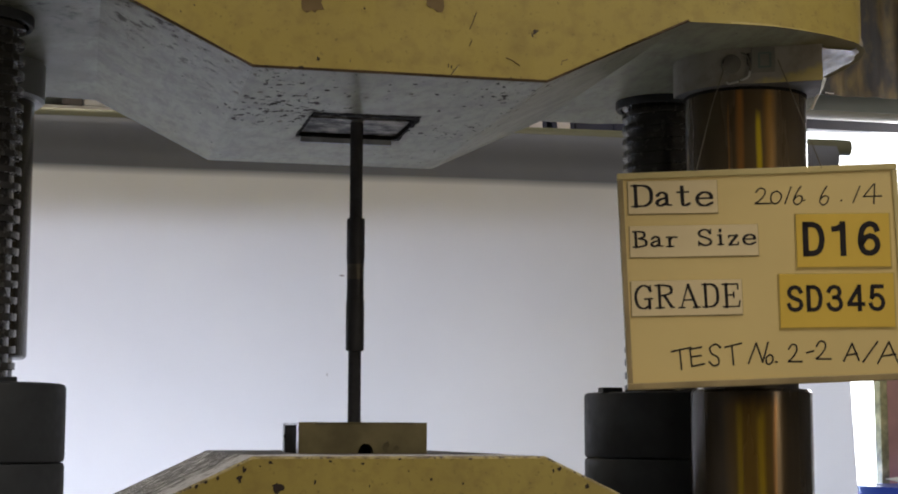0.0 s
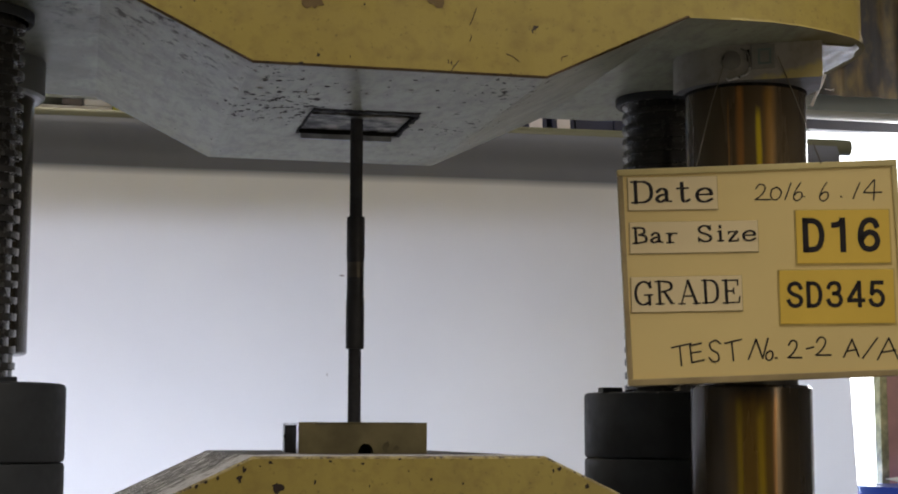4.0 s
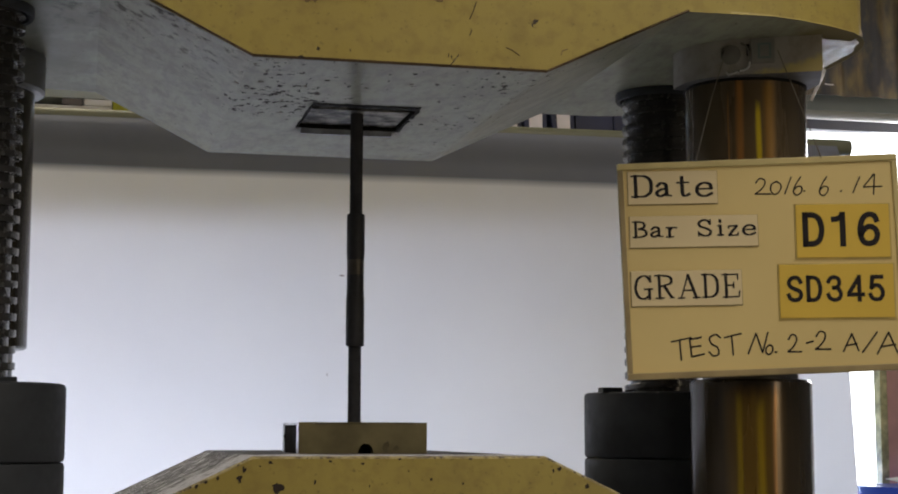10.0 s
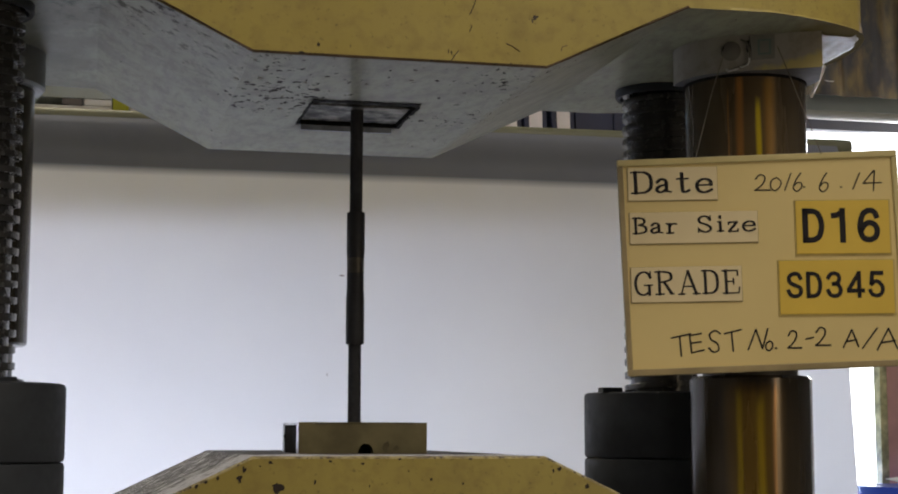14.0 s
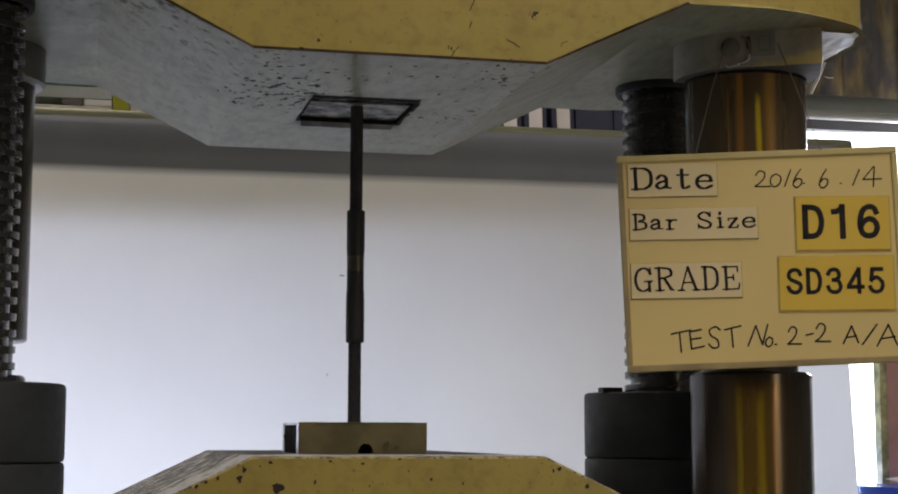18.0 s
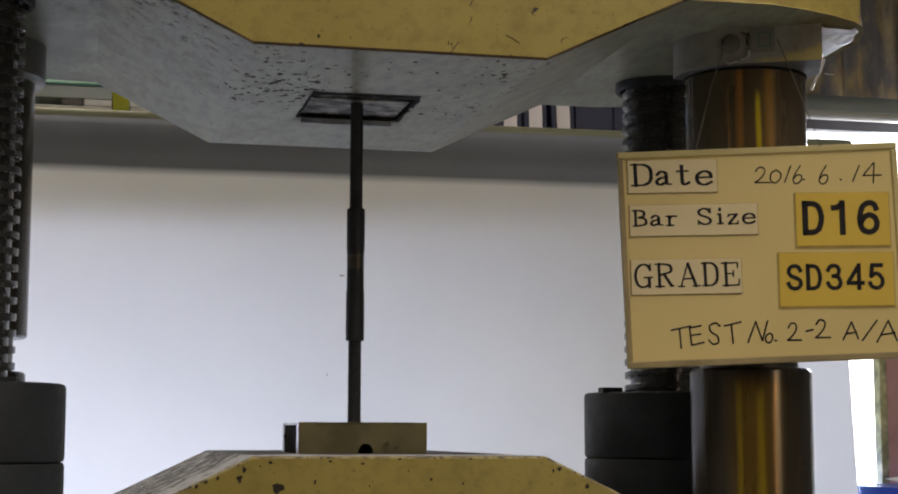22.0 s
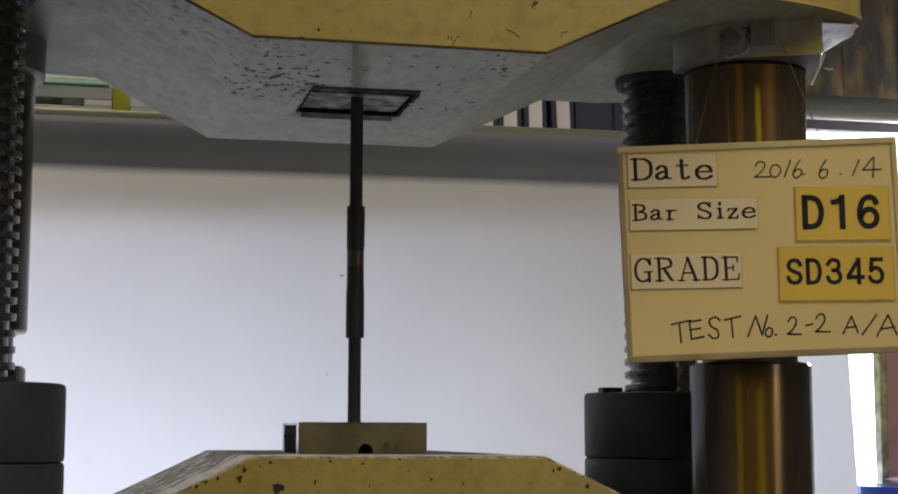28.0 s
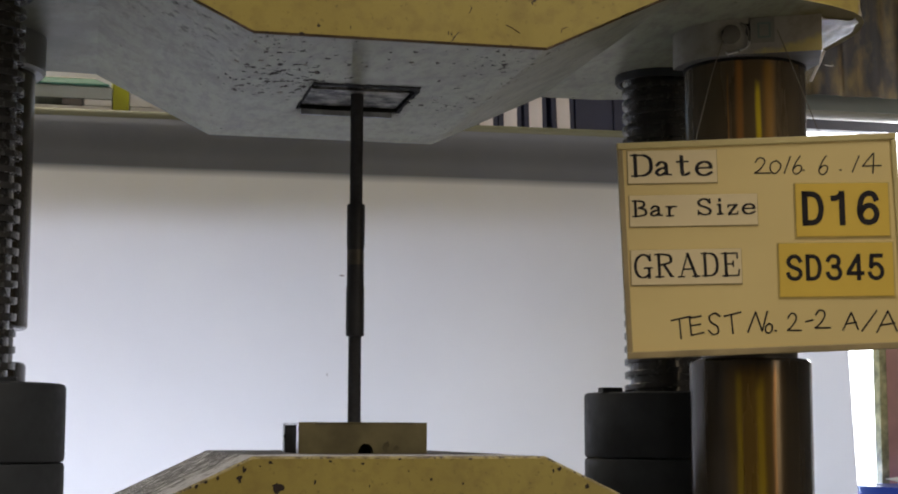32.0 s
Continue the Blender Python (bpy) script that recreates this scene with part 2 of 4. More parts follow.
BAR_STEEL = plain("mill_scale_steel", (0.038, 0.040, 0.047), 0.7, 0.1, 0.25, 140, 0.3)
SLEEVE_STEEL = plain("dark_sleeve_steel", (0.034, 0.036, 0.043), 0.55, 0.15, 0.2, 120, 0.2)
POLISHED = plain("rubbed_sleeve_sheen", (0.12, 0.112, 0.10), 0.33, 0.8, 0.25, 120, 0.2)
JAW = greasy_steel()
GRIME = plain("dark_oily_grime", (0.125, 0.105, 0.048), 0.5, 0.0, 0.3, 160, 0.2)
# grease, and also the ring that stands in for shade under each boss
GREASE_AND_SHADE = plain("black_grease_and_shade", (0.022, 0.021, 0.020), 0.7, 0.0, 0.45, 250, 0.5)
GREASE_AND_SHADE.node_tree.nodes["Principled BSDF"].inputs["Specular IOR Level"].default_value = 0.04
JAW_FRONT = plain("rusty_greased_steel", (0.085, 0.068, 0.054), 0.6, 0.0, 0.46, 260, 0.4)
LIP = plain("grimy_lip_steel", (0.44, 0.48, 0.54), 0.6, 0.0, 0.38, 120, 0.3)
# near-black puts the shade of the jaw recesses into the colour
JAW_DARK = plain("dark_jaw_recess", (0.012, 0.012, 0.012), 0.9, 0.0, 0.2, 60, 0.2)
JAW_DARK.node_tree.nodes["Principled BSDF"].inputs["Specular IOR Level"].default_value = 0.05
GRIP = plain("olive_drab_plate", (0.215, 0.185, 0.088), 0.45, 0.1, 0.24, 90, 0.2)
BRIGHT_EDGE = plain("machined_edge", (0.62, 0.62, 0.62), 0.30, 0.8, 0.1, 80, 0.1)
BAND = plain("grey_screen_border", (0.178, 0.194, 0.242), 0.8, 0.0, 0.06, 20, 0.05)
SPECK = plain("faint_brown_mark", (0.36, 0.31, 0.30), 0.8, 0.0, 0.1, 90, 0.0)
ROLLER = plain("cream_roller_case", (0.165, 0.172, 0.112), 0.42, 0.0, 0.06, 20, 0.05)
WALL = plain("grey_wall_paint", (0.42, 0.42, 0.41), 0.8, 0.0, 0.06, 12, 0.1)
CEILING_M = plain("ceiling_board", (0.55, 0.55, 0.54), 0.9, 0.0, 0.06, 12, 0.1)
CONCRETE = plain("concrete_floor", (0.31, 0.31, 0.30), 0.6, 0.0, 0.15, 10, 0.2)
WHITE_METAL = plain("white_metal", (0.72, 0.72, 0.70), 0.4, 0.0, 0.06, 20, 0.05)
RAIL = plain("dull_white_rail", (0.42, 0.43, 0.38), 0.55, 0.0, 0.1, 20, 0.05)
HEAD_SHADE = plain("window_head_shade", (0.17, 0.17, 0.19), 0.45, 0.2, 0.1, 30, 0.1)
GREY_METAL = plain("grey_green_metal", (0.22, 0.25, 0.23), 0.5, 0.0, 0.1, 20, 0.1)
FOIL = clear_tape("crumpled_clear_tape", 0.24)
TAIL = clear_tape("shiny_twisted_tape", 0.15)
HAZY_FILM = clear_tape("hazy_film", 0.3)
film_t = HAZY_FILM.node_tree
see = film_t.nodes.new("ShaderNodeBsdfTransparent")
blend = film_t.nodes.new("ShaderNodeMixShader")
blend.inputs[0].default_value = 0.07
film_t.links.new(see.outputs[0], blend.inputs[1])
film_t.links.new(film_t.nodes["Material Output"].inputs[0].links[0].from_socket, blend.inputs[2])
film_t.links.new(blend.outputs[0], film_t.nodes["Material Output"].inputs[0])
CURTAIN = curtain_cloth()
DIM_WALL = plain("dull_workshop_wall", (0.16, 0.15, 0.14), 0.8, 0.0, 0.1, 12, 0.1)
OUTSIDE = glow("bright_outdoors", (0.95, 0.98, 1.0), 3.6)
PAPER = plain("white_paper", (0.72, 0.70, 0.66), 0.8, 0.0, 0.06, 40, 0.05)
GREEN = plain("green_plastic", (0.050, 0.175, 0.130), 0.35, 0.0, 0.1, 40, 0.05)
LIME = plain("yellow_green_plastic", (0.38, 0.38, 0.006), 0.45, 0.0, 0.1, 40, 0.05)
NAVY = plain("navy_binder", (0.022, 0.028, 0.07), 0.5, 0.0, 0.1, 40, 0.1)
SPINE = plain("pale_label_spine", (0.86, 0.80, 0.78), 0.35, 0.0, 0.12, 60, 0.05)
BLUE = plain("blue_plastic", (0.02, 0.06, 0.42), 0.35, 0.0, 0.1, 30, 0.05)
PINK = plain("reddish_brown_cladding", (0.80, 0.46, 0.40), 0.6, 0.0, 0.15, 30, 0.2)
OCHRE = plain("yellowish_post", (0.66, 0.62, 0.32), 0.6, 0.0, 0.36, 160, 0.2)
LUG_GREY = plain("cool_grey_paint", (0.195, 0.205, 0.205), 0.4, 0.0, 0.15, 30, 0.15)


def boss_paint():
    """Dull grey-brown paint, paler towards the right, worn to a tan patch low on the right."""
    k = Mat("worn_boss_paint", 0.5)
    c = k.mix(k.ramp(k.noise(12, 5), 0.35, 0.65), (0.225, 0.215, 0.192), (0.31, 0.296, 0.262))
    slope = k.math("SUBTRACT", k.math("MULTIPLY", k.math("SUBTRACT", k.axis(0), 0.538), 0.30), k.math("SUBTRACT", k.axis(2), 0.0442))
    slope = k.math("ADD", slope, k.ramp(k.noise(50, 4), 0.3, 0.7, -0.006, 0.006))
    # the right is painted paler; the left's shadow is put into the colour
    c = k.mix(k.ramp(k.axis(0), 0.545, 0.60, 0.0, 0.45), c, (0.40, 0.34, 0.24))
    c = k.mix(k.ramp(k.noise(32, 5, shift=3), 0.50, 0.68, 0.0, 0.55), c, (0.13, 0.120, 0.10))
    k.colour(k.mix(k.ramp(slope, -0.004, 0.006), c, (0.46, 0.38, 0.15)))
    k.rough(k.ramp(k.noise(40, 4), 0.3, 0.7, 0.42, 0.6))
    k.bump(k.noise(200, 3), 0.15, 0.0006)
    return k.m


BOSS_WORN = boss_paint()
# darker copy of the boss paint, for shade on its bottom face
BOSS_SHADE = plain("boss_underside_shade", (0.13, 0.13, 0.14), 0.6, 0.0, 0.2, 40, 0.1)
PLUG = plain("dull_dark_plug", (0.19, 0.183, 0.165), 0.6, 0.0, 0.42, 60, 0.1)
TAG = plain("dull_tag", (0.235, 0.232, 0.212), 0.5, 0.0, 0.2, 60, 0.1)
TAG_PANE = plain("teal_tag_outline", (0.13, 0.185, 0.180), 0.4, 0.0, 0.15, 60, 0.1)
BOARD = plain("cream_board", (0.795, 0.630, 0.275), 0.5, 0.0, 0.05, 14, 0.05)
GRIMY_RIM = plain("grimy_board_rim", (0.44, 0.345, 0.175), 0.45, 0.0, 0.22, 60, 0.1)
BOARD_RIM = plain("dingy_board_rim", (0.66, 0.555, 0.255), 0.45, 0.0, 0.12, 40, 0.1)
CARD = plain("paper_card", (0.82, 0.685, 0.41), 0.7, 0.0, 0.04, 30, 0.05)
CARD_SHADOW = plain("card_edge_shadow", (0.56, 0.44, 0.23), 0.6, 0.0, 0.2, 60, 0.1)
TAPE_RIM = plain("grimy_tape_rim", (0.68, 0.51, 0.17), 0.4, 0.0, 0.2, 60, 0.1)
CARD_YELLOW = plain("yellow_card", (0.80, 0.555, 0.080), 0.55, 0.0, 0.06, 30, 0.05)
INK = plain("black_print", (0.034, 0.031, 0.034), 0.85, 0.0, 0.1, 90, 0.0)
INK.node_tree.nodes["Principled BSDF"].inputs["Specular IOR Level"].default_value = 0.15
DARK_WIRE = plain("dull_wire", (0.16, 0.14, 0.11), 0.5, 0.4, 0.1, 90, 0.0)

# ---- building helpers ----


def part(name, bm, material, parent=None, label="", smooth=False, crease=35):
    """Link a bmesh as one mesh object under a thing or a part."""
    me = bpy.data.meshes.new(name)
    bmesh.ops.recalc_face_normals(bm, faces=bm.faces)
    bm.to_mesh(me)
    bm.free()
    for m in material if isinstance(material, (list, tuple)) else (material,):
        me.materials.append(m)
    if smooth:
        me.shade_smooth()
        me.set_sharp_from_angle(angle=radians(crease))
    ob = new(name, me)
    ob.parent = parent
    if label:
        ob["label"] = label
    return ob


def thing(name, x, y, z, label, category, group=""):
    """An Empty at a thing's base that carries its parts."""
    ob = new(name)
    ob.location = (x, y, z)
    return tagged(ob, label, category, group)


def shift(bm, x, y, z):
    bmesh.ops.translate(bm, verts=bm.verts, vec=(x, y, z))
    return bm


def box(x0, x1, y0, y1, z0, z1, bevel=0.0, seg=2, bm=None):
    bm = bm or bmesh.new()
    got = bmesh.ops.create_cube(bm, size=1.0)["verts"]
    for v in got:
        v.co = Vector((x0 + (v.co.x + 0.5) * (x1 - x0), y0 + (v.co.y + 0.5) * (y1 - y0), z0 + (v.co.z + 0.5) * (z1 - z0)))
    if bevel:
        edges = list({e for v in got for e in v.link_edges})
        bmesh.ops.bevel(bm, geom=edges, offset=bevel, segments=seg, affect="EDGES", profile=0.6)
    return bm


def lathe(profile, n=64, closed=False):
    """Turn a profile of (radius, height) about the z axis."""
    bm = bmesh.new()
    rings = []
    for r, z in profile:
        if r < 1e-6:
            rings.append([bm.verts.new((0, 0, z))])
        else:
            rings.append([bm.verts.new((r * math.cos(a), r * math.sin(a), z)) for a in np.linspace(0, 2 * math.pi, n, endpoint=False)])
    pairs = list(zip(rings, rings[1:])) + ([(rings[-1], rings[0])] if closed else [])
    for a, b in pairs:
        for i in range(n):
            j = (i + 1) % n
            if len(a) == 1 and len(b) == 1:
                continue
            if len(a) == 1:
                bm.faces.new((a[0], b[i], b[j]))
            elif len(b) == 1:
                bm.faces.new((a[i], a[j], b[0]))
            else:
                bm.faces.new((a[i], a[j], b[j], b[i]))
    return bm


def slab(outline, t0, t1, plane="xz", bm=None):
    """A flat plate: an outline in one plane, given thickness along the third axis."""
    bm = bm or bmesh.new()
    at = {"xz": lambda u, v, t: (u, t, v), "xy": lambda u, v, t: (u, v, t), "yz": lambda u, v, t: (t, u, v)}[plane]
    a = [bm.verts.new(at(u, v, t0)) for u, v in outline]
    b = [bm.verts.new(at(u, v, t1)) for u, v in outline]
    bm.faces.new(a)
    bm.faces.new(b[::-1])
    for i in range(len(a)):
        j = (i + 1) % len(a)
        bm.faces.new((a[i], b[i], b[j], a[j]))
    return bm


def rod(points, r, n=10, bm=None):
    """A round wire along a line of points."""
    bm = bm or bmesh.new()
    pts = [Vector(q) for q in points]
    rings = []
    for i, q in enumerate(pts):
        d = (pts[min(i + 1, len(pts) - 1)] - pts[max(i - 1, 0)]).normalized()
        s = d.cross(Vector((0.31, 0.93, 0.17))).normalized()
        u = d.cross(s)
        rings.append([bm.verts.new(q + r * (math.cos(a) * s + math.sin(a) * u)) for a in np.linspace(0, 2 * math.pi, n, endpoint=False)])
    for a, b in zip(rings, rings[1:]):
        for i in range(n):
            bm.faces.new((a[i], a[(i + 1) % n], b[(i + 1) % n], b[i]))
    bm.faces.new(rings[0])
    bm.faces.new(rings[-1][::-1])
    return bm


def helix(r_root, r_crest, pitch, z0, turns, n=40):
    """The ridge of a square thread, wound round a shaft."""
    bm = bmesh.new()
    prof = ((r_root - 0.001, 0.49), (r_crest - 0.0006, 0.52), (r_crest, 0.56), (r_crest, 0.92), (r_crest - 0.0006, 0.96), (r_root - 0.001, 0.99))
    rows = []
    for i in range(turns * n + 1):
        a = 2 * math.pi * i / n
        rows.append([bm.verts.new((r * math.cos(a), r * math.sin(a), z0 + pitch * (i / n + h))) for r, h in prof])
    for a, b in zip(rows, rows[1:]):
        for j in range(len(prof) - 1):
            bm.faces.new((a[j], b[j], b[j + 1], a[j + 1]))
    return bm


# ---- setting: floor, walls, ceiling, window ----
X0, X1, Y0, Y1 = ROOM
tagged(part("floor", box(X0, X1, Y0, Y1, FLOOR - 0.1, FLOOR), CONCRETE), "grey concrete workshop floor", "floor", kind="structure")
tagged(part("ceiling", box(X0, X1, Y0, Y1, CEIL, CEIL + 0.1), CEILING_M), "pale ceiling board", "ceiling", kind="structure")
tagged(part("wall_west", box(X0 - 0.15, X0, Y0, Y1, FLOOR, CEIL), WALL), "grey painted wall", "wall", kind="structure")
tagged(part("wall_east", box(X1, X1 + 0.15, Y0, Y1, FLOOR, CEIL), WALL), "grey painted wall", "wall", kind="structure")


def wall_with_opening(name, y0, y1, ox0, ox1, oz0, oz1, material, label):
    bm = bmesh.new()
    for a in ((X0 - 0.15, ox0, FLOOR, CEIL), (ox1, X1 + 0.15, FLOOR, CEIL), (ox0, ox1, FLOOR, oz0), (ox0, ox1, oz1, CEIL)):
        box(a[0], a[1], y0, y1, a[2], a[3], bm=bm)
    return tagged(part(name, bm, material), label, "wall", kind="structure")


WIN = (-2.45, 3.6, -0.75, 1.008)
wall_with_opening("wall_north", Y1, Y1 + 0.15, *WIN, WALL, "grey wall with a wide bright window")
# unseen window added behind the camera to house the front fill lamp
FILL_OPENING = (2.9, 3.5, -0.3, 0.9)
wall_with_opening("wall_south", Y0 - 0.15, Y0, *FILL_OPENING, DIM_WALL, "grey wall with a window opening")
tagged(part("backdrop", box(2.4, 9.0, 6.0, 6.05, -3, 5), OUTSIDE), "bright overcast daylight outside the window", "backdrop", kind="structure")

# ---- lower crosshead ----


def crosshead_body(w, wl, wr, yf, yr, zb, zf, top, ends, left_ends, hole=None, edge=0.004, lug_edge=0.0):
    """A cast crosshead: narrow bottom, sloping shoulders and two rounded end lugs. top may lie below zb (upside down).
    ends: the right lug's plan from the front to the back; left_ends: the left lug's, given turned half round."""
    bm = bmesh.new()
    up = 1 if top > zb else -1

    def V(x, y, z):
        return bm.verts.new((x, y, z))

    right = [(wr, yf)] + list(ends) + [(wr, yr)]
    left = [(-wl, yr)] + [(-x, -y) for x, y in left_ends] + [(-wl, yf)]
    lo_r = [V(x, y, zf) for x, y in right]
    hi_r = [V(x, y, top) for x, y in right]
    lo_l = [V(x, y, zf) for x, y in left]
    hi_l = [V(x, y, top) for x, y in left]
    b = [V(-w, yf, zb), V(w, yf, zb), V(w, yr, zb), V(-w, yr, zb)]
    front, back, under = [], [], []
    under.append(bm.faces.new(lo_r))
    under.append(bm.faces.new(lo_l))
    side = []
    for lo, hi in ((lo_r, hi_r), (lo_l, hi_l)):
        for i in range(len(lo) - 1):
            side.append(bm.faces.new((lo[i], lo[i + 1], hi[i + 1], hi[i])))
    front.append(bm.faces.new((b[0], b[1], lo_r[0], hi_r[0], hi_l[-1], lo_l[-1])))
    back.append(bm.faces.new((b[2], b[3], lo_l[0], hi_l[0], hi_r[-1], lo_r[-1])))
    bm.faces.new(hi_r + hi_l)
    under.append(bm.faces.new((b[1], b[2], lo_r[-1], lo_r[0])))
    under.append(bm.faces.new((b[3], b[0], lo_l[-1], lo_l[0])))
    if hole:
        hx0, hx1, hy0, hy1, deep = hole
        h = [V(hx0, hy0, zb), V(hx1, hy0, zb), V(hx1, hy1, zb), V(hx0, hy1, zb)]
        d = [V(v.co.x, v.co.y, zb + up * deep) for v in h]
        for i in range(4):
            j = (i + 1) % 4
            under.append(bm.faces.new((b[i], b[j], h[j], h[i])))
            f = bm.faces.new((h[i], h[j], d[j], d[i]))
            f.material_index = 3
        f = bm.faces.new(d)
        f.material_index = 3
    else:
        under.append(bm.faces.new(b))
    for f in under:
        f.material_index = 1
    pairs = [(b[0], b[1]), (b[1], lo_r[0]), (b[0], lo_l[-1])]
    edges = [bm.edges.get(p) for p in pairs]
    bmesh.ops.bevel(bm, geom=edges, offset=edge, segments=2, affect="EDGES", profile=0.5, material=2)
    if lug_edge:
        bmesh.ops.recalc_face_normals(bm, faces=bm.faces)
        edges = [e for e in bm.edges if len(e.link_faces) == 2 and all(abs(v.co.z - zf) < 1e-5 and abs(v.co.x) > wr + 0.02 for v in e.verts)
                 and {f.material_index for f in e.link_faces} == {0, 1}]
        bmesh.ops.bevel(bm, geom=edges, offset=lug_edge, segments=8, affect="EDGES", profile=0.5, clamp_overlap=True, material=0)
    return bm


LUG = [(0.44, -0.342), (0.50, -0.329), (0.56, -0.305), (0.615, -0.276), (0.66, -0.247), (0.695, -0.214), (0.718, -0.175),
       (0.727, -0.13), (0.726, -0.08), (0.712, 0.04), (0.68, 0.16), (0.63, 0.25), (0.56, 0.32), (0.48, 0.349)]
FRONT_LUG = [(0.44, -0.3470), (0.498, -0.3435), (0.544, -0.3330), (0.5955, -0.3140), (0.64, -0.2910), (0.665, -0.2680), (0.6815, -0.2420), (0.6930, -0.2090),
             (0.6990, -0.1780), (0.7030, -0.1414), (0.7040, -0.1100), (0.7020, -0.0600), (0.69, 0.04), (0.68, 0.16), (0.63, 0.25), (0.56, 0.32), (0.48, 0.349)]

lower = thing("lower_crosshead", 0, 0, FLOOR, "yellow painted cast lower crosshead with scuffed grey top", "testing machine")
bm = crosshead_body(0.181, 0.377, 0.377, -0.352, 0.357, -0.0439, -0.137, -0.48, LUG, LUG, edge=0.003)
shift(bm, 0, 0, -FLOOR)
part("body", bm, [YELLOW, SCUFF, PALE_EDGE, JAW_DARK], lower)
# pedestal down to the floor
part("pedestal", box(-0.42, 0.42, -0.30, 0.30, 0.0, -0.48 - FLOOR, 0.01), YELLOW, lower, "yellow painted machine base")


def paint_chip(parent, x, y, z, w, h, seed, material=None):
    """A flaked spot of paint: a thin ragged patch on a front face."""
    rnd = random.Random(seed)
    n = 14
    pts = []
    for i in range(n):
        a = 2 * math.pi * i / n
        r = 0.42 + 0.75 * rnd.random()
        pts.append((w / 2 * r * math.cos(a), h / 2 * r * math.sin(a)))
    ob = part("paint_chip", slab(pts, -0.0006, 0.0002), material or CHIP, parent)
    ob.location = (x, y, z)


for i, (x, z, w, h) in enumerate(((-0.1507, -0.0812, 0.016, 0.015), (-0.1963, -0.0707, 0.008, 0.011), (-0.191, -0.060, 0.005, 0.010), (-0.222, -0.0695, 0.005, 0.006),
                                  (-0.0869, -0.0500, 0.006, 0.004), (-0.1061, -0.0749, 0.003, 0.006), (-0.0486, -0.0528, 0.005, 0.003), (-0.160, -0.0515, 0.007, 0.006),
                                  (0.0363, -0.0720, 0.004, 0.005), (0.076, -0.0770, 0.003, 0.004), (0.008, -0.0620, 0.002, 0.003), (-0.0028, -0.0476, 0.004, 0.003),
                                  (-0.2466, -0.0790, 0.005, 0.007), (-0.236, -0.0745, 0.006, 0.005), (0.199, -0.0600, 0.007, 0.006), (0.235, -0.0810, 0.006, 0.008),
                                  (0.085, -0.0475, 0.006, 0.003), (-0.04, -0.0800, 0.002, 0.004), (0.191, -0.0620, 0.003, 0.006), (-0.172, -0.0560, 0.003, 0.003))):
    paint_chip(lower, x, -0.352, z - FLOOR, w, h, i)

# ---- grip cover on the lower crosshead ----
ZL = -0.0439
grip = thing("grip_cover", 0, 0, ZL, "olive drab steel jaw cover bolted on the lower crosshead", "jaw cover")
arc = [(0.0005 + 0.0108 * math.cos(a), 0.0135 * math.sin(a)) for a in np.linspace(math.pi, 0, 13)]
bm = slab([(-0.0915, 0.0)] + arc + [(0.0862, 0.0), (0.0862, 0.0425), (-0.0915, 0.0425)], -0.095, -0.075)
part("front_plate", bm, GRIP, grip)
for i, (x, z, w, h) in enumerate(((0.029, 0.010, 0.012, 0.014), (0.043, 0.007, 0.010, 0.009), (-0.016, 0.0405, 0.05, 0.0025), (0.050, 0.0408, 0.04, 0.002), (-0.060, 0.0405, 0.03, 0.002))):
    paint_chip(grip, x, -0.095, z, w, h, 80 + i, GRIME)
part("back_plate", box(-0.0915, 0.0862, 0.072, 0.088, 0.0, 0.0425, 0.001), BRIGHT_EDGE, grip, "bare machined back plate")
part("edge_strip", box(-0.0925, -0.0917, -0.0945, -0.0755, 0.0, 0.0422), BRIGHT_EDGE, grip, "bright machined edge")
part("cover_plate", box(-0.0905, 0.0852, -0.0748, 0.0718, 0.0392, 0.0420), BRIGHT_EDGE, grip, "thin bright top plate")
# near-black block stands in for the unlit gap between the plates
part("gap_fill", box(-0.0900, 0.0845, -0.0745, 0.0715, 0.0, 0.0388, 0.002), JAW_DARK, grip, "near-black block filling the dark gap in the cover")

# ---- upper crosshead ----
ZB, ZF = 0.4297, 0.521
upper = thing("upper_crosshead", 0, 0, ZB, "cream-yellow painted moving crosshead with chipped grey underside", "testing machine")
bm = crosshead_body(0.188, 0.372, 0.381, -0.3443, 0.349, ZB, ZF, 0.95, FRONT_LUG, LUG, (-0.0745, 0.0760, -0.080, 0.098, 0.06), edge=0.003, lug_edge=0.012)
shift(bm, 0, 0, -ZB)
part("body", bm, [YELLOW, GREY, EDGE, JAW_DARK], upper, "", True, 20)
# jaws in the opening
part("jaw", slab([(-0.0735, 0.006), (0.0750, 0.006), (0.0750, 0.05), (-0.0735, 0.05)], -0.079, -0.034), JAW_FRONT, upper, "rusty greased wedge jaw")
part("jaw", slab([(-0.0735, 0.004), (0.0735, 0.004), (0.0735, 0.05), (-0.0735, 0.05)], -0.026, 0.090), JAW, upper, "greasy steel wedge jaw")
part("jaw_lip", box(-0.0690, 0.0705, 0.0985, 0.1045, -0.0088, 0.03, 0.0012), LIP, upper, "thin grimy lip plate hanging behind the jaws")


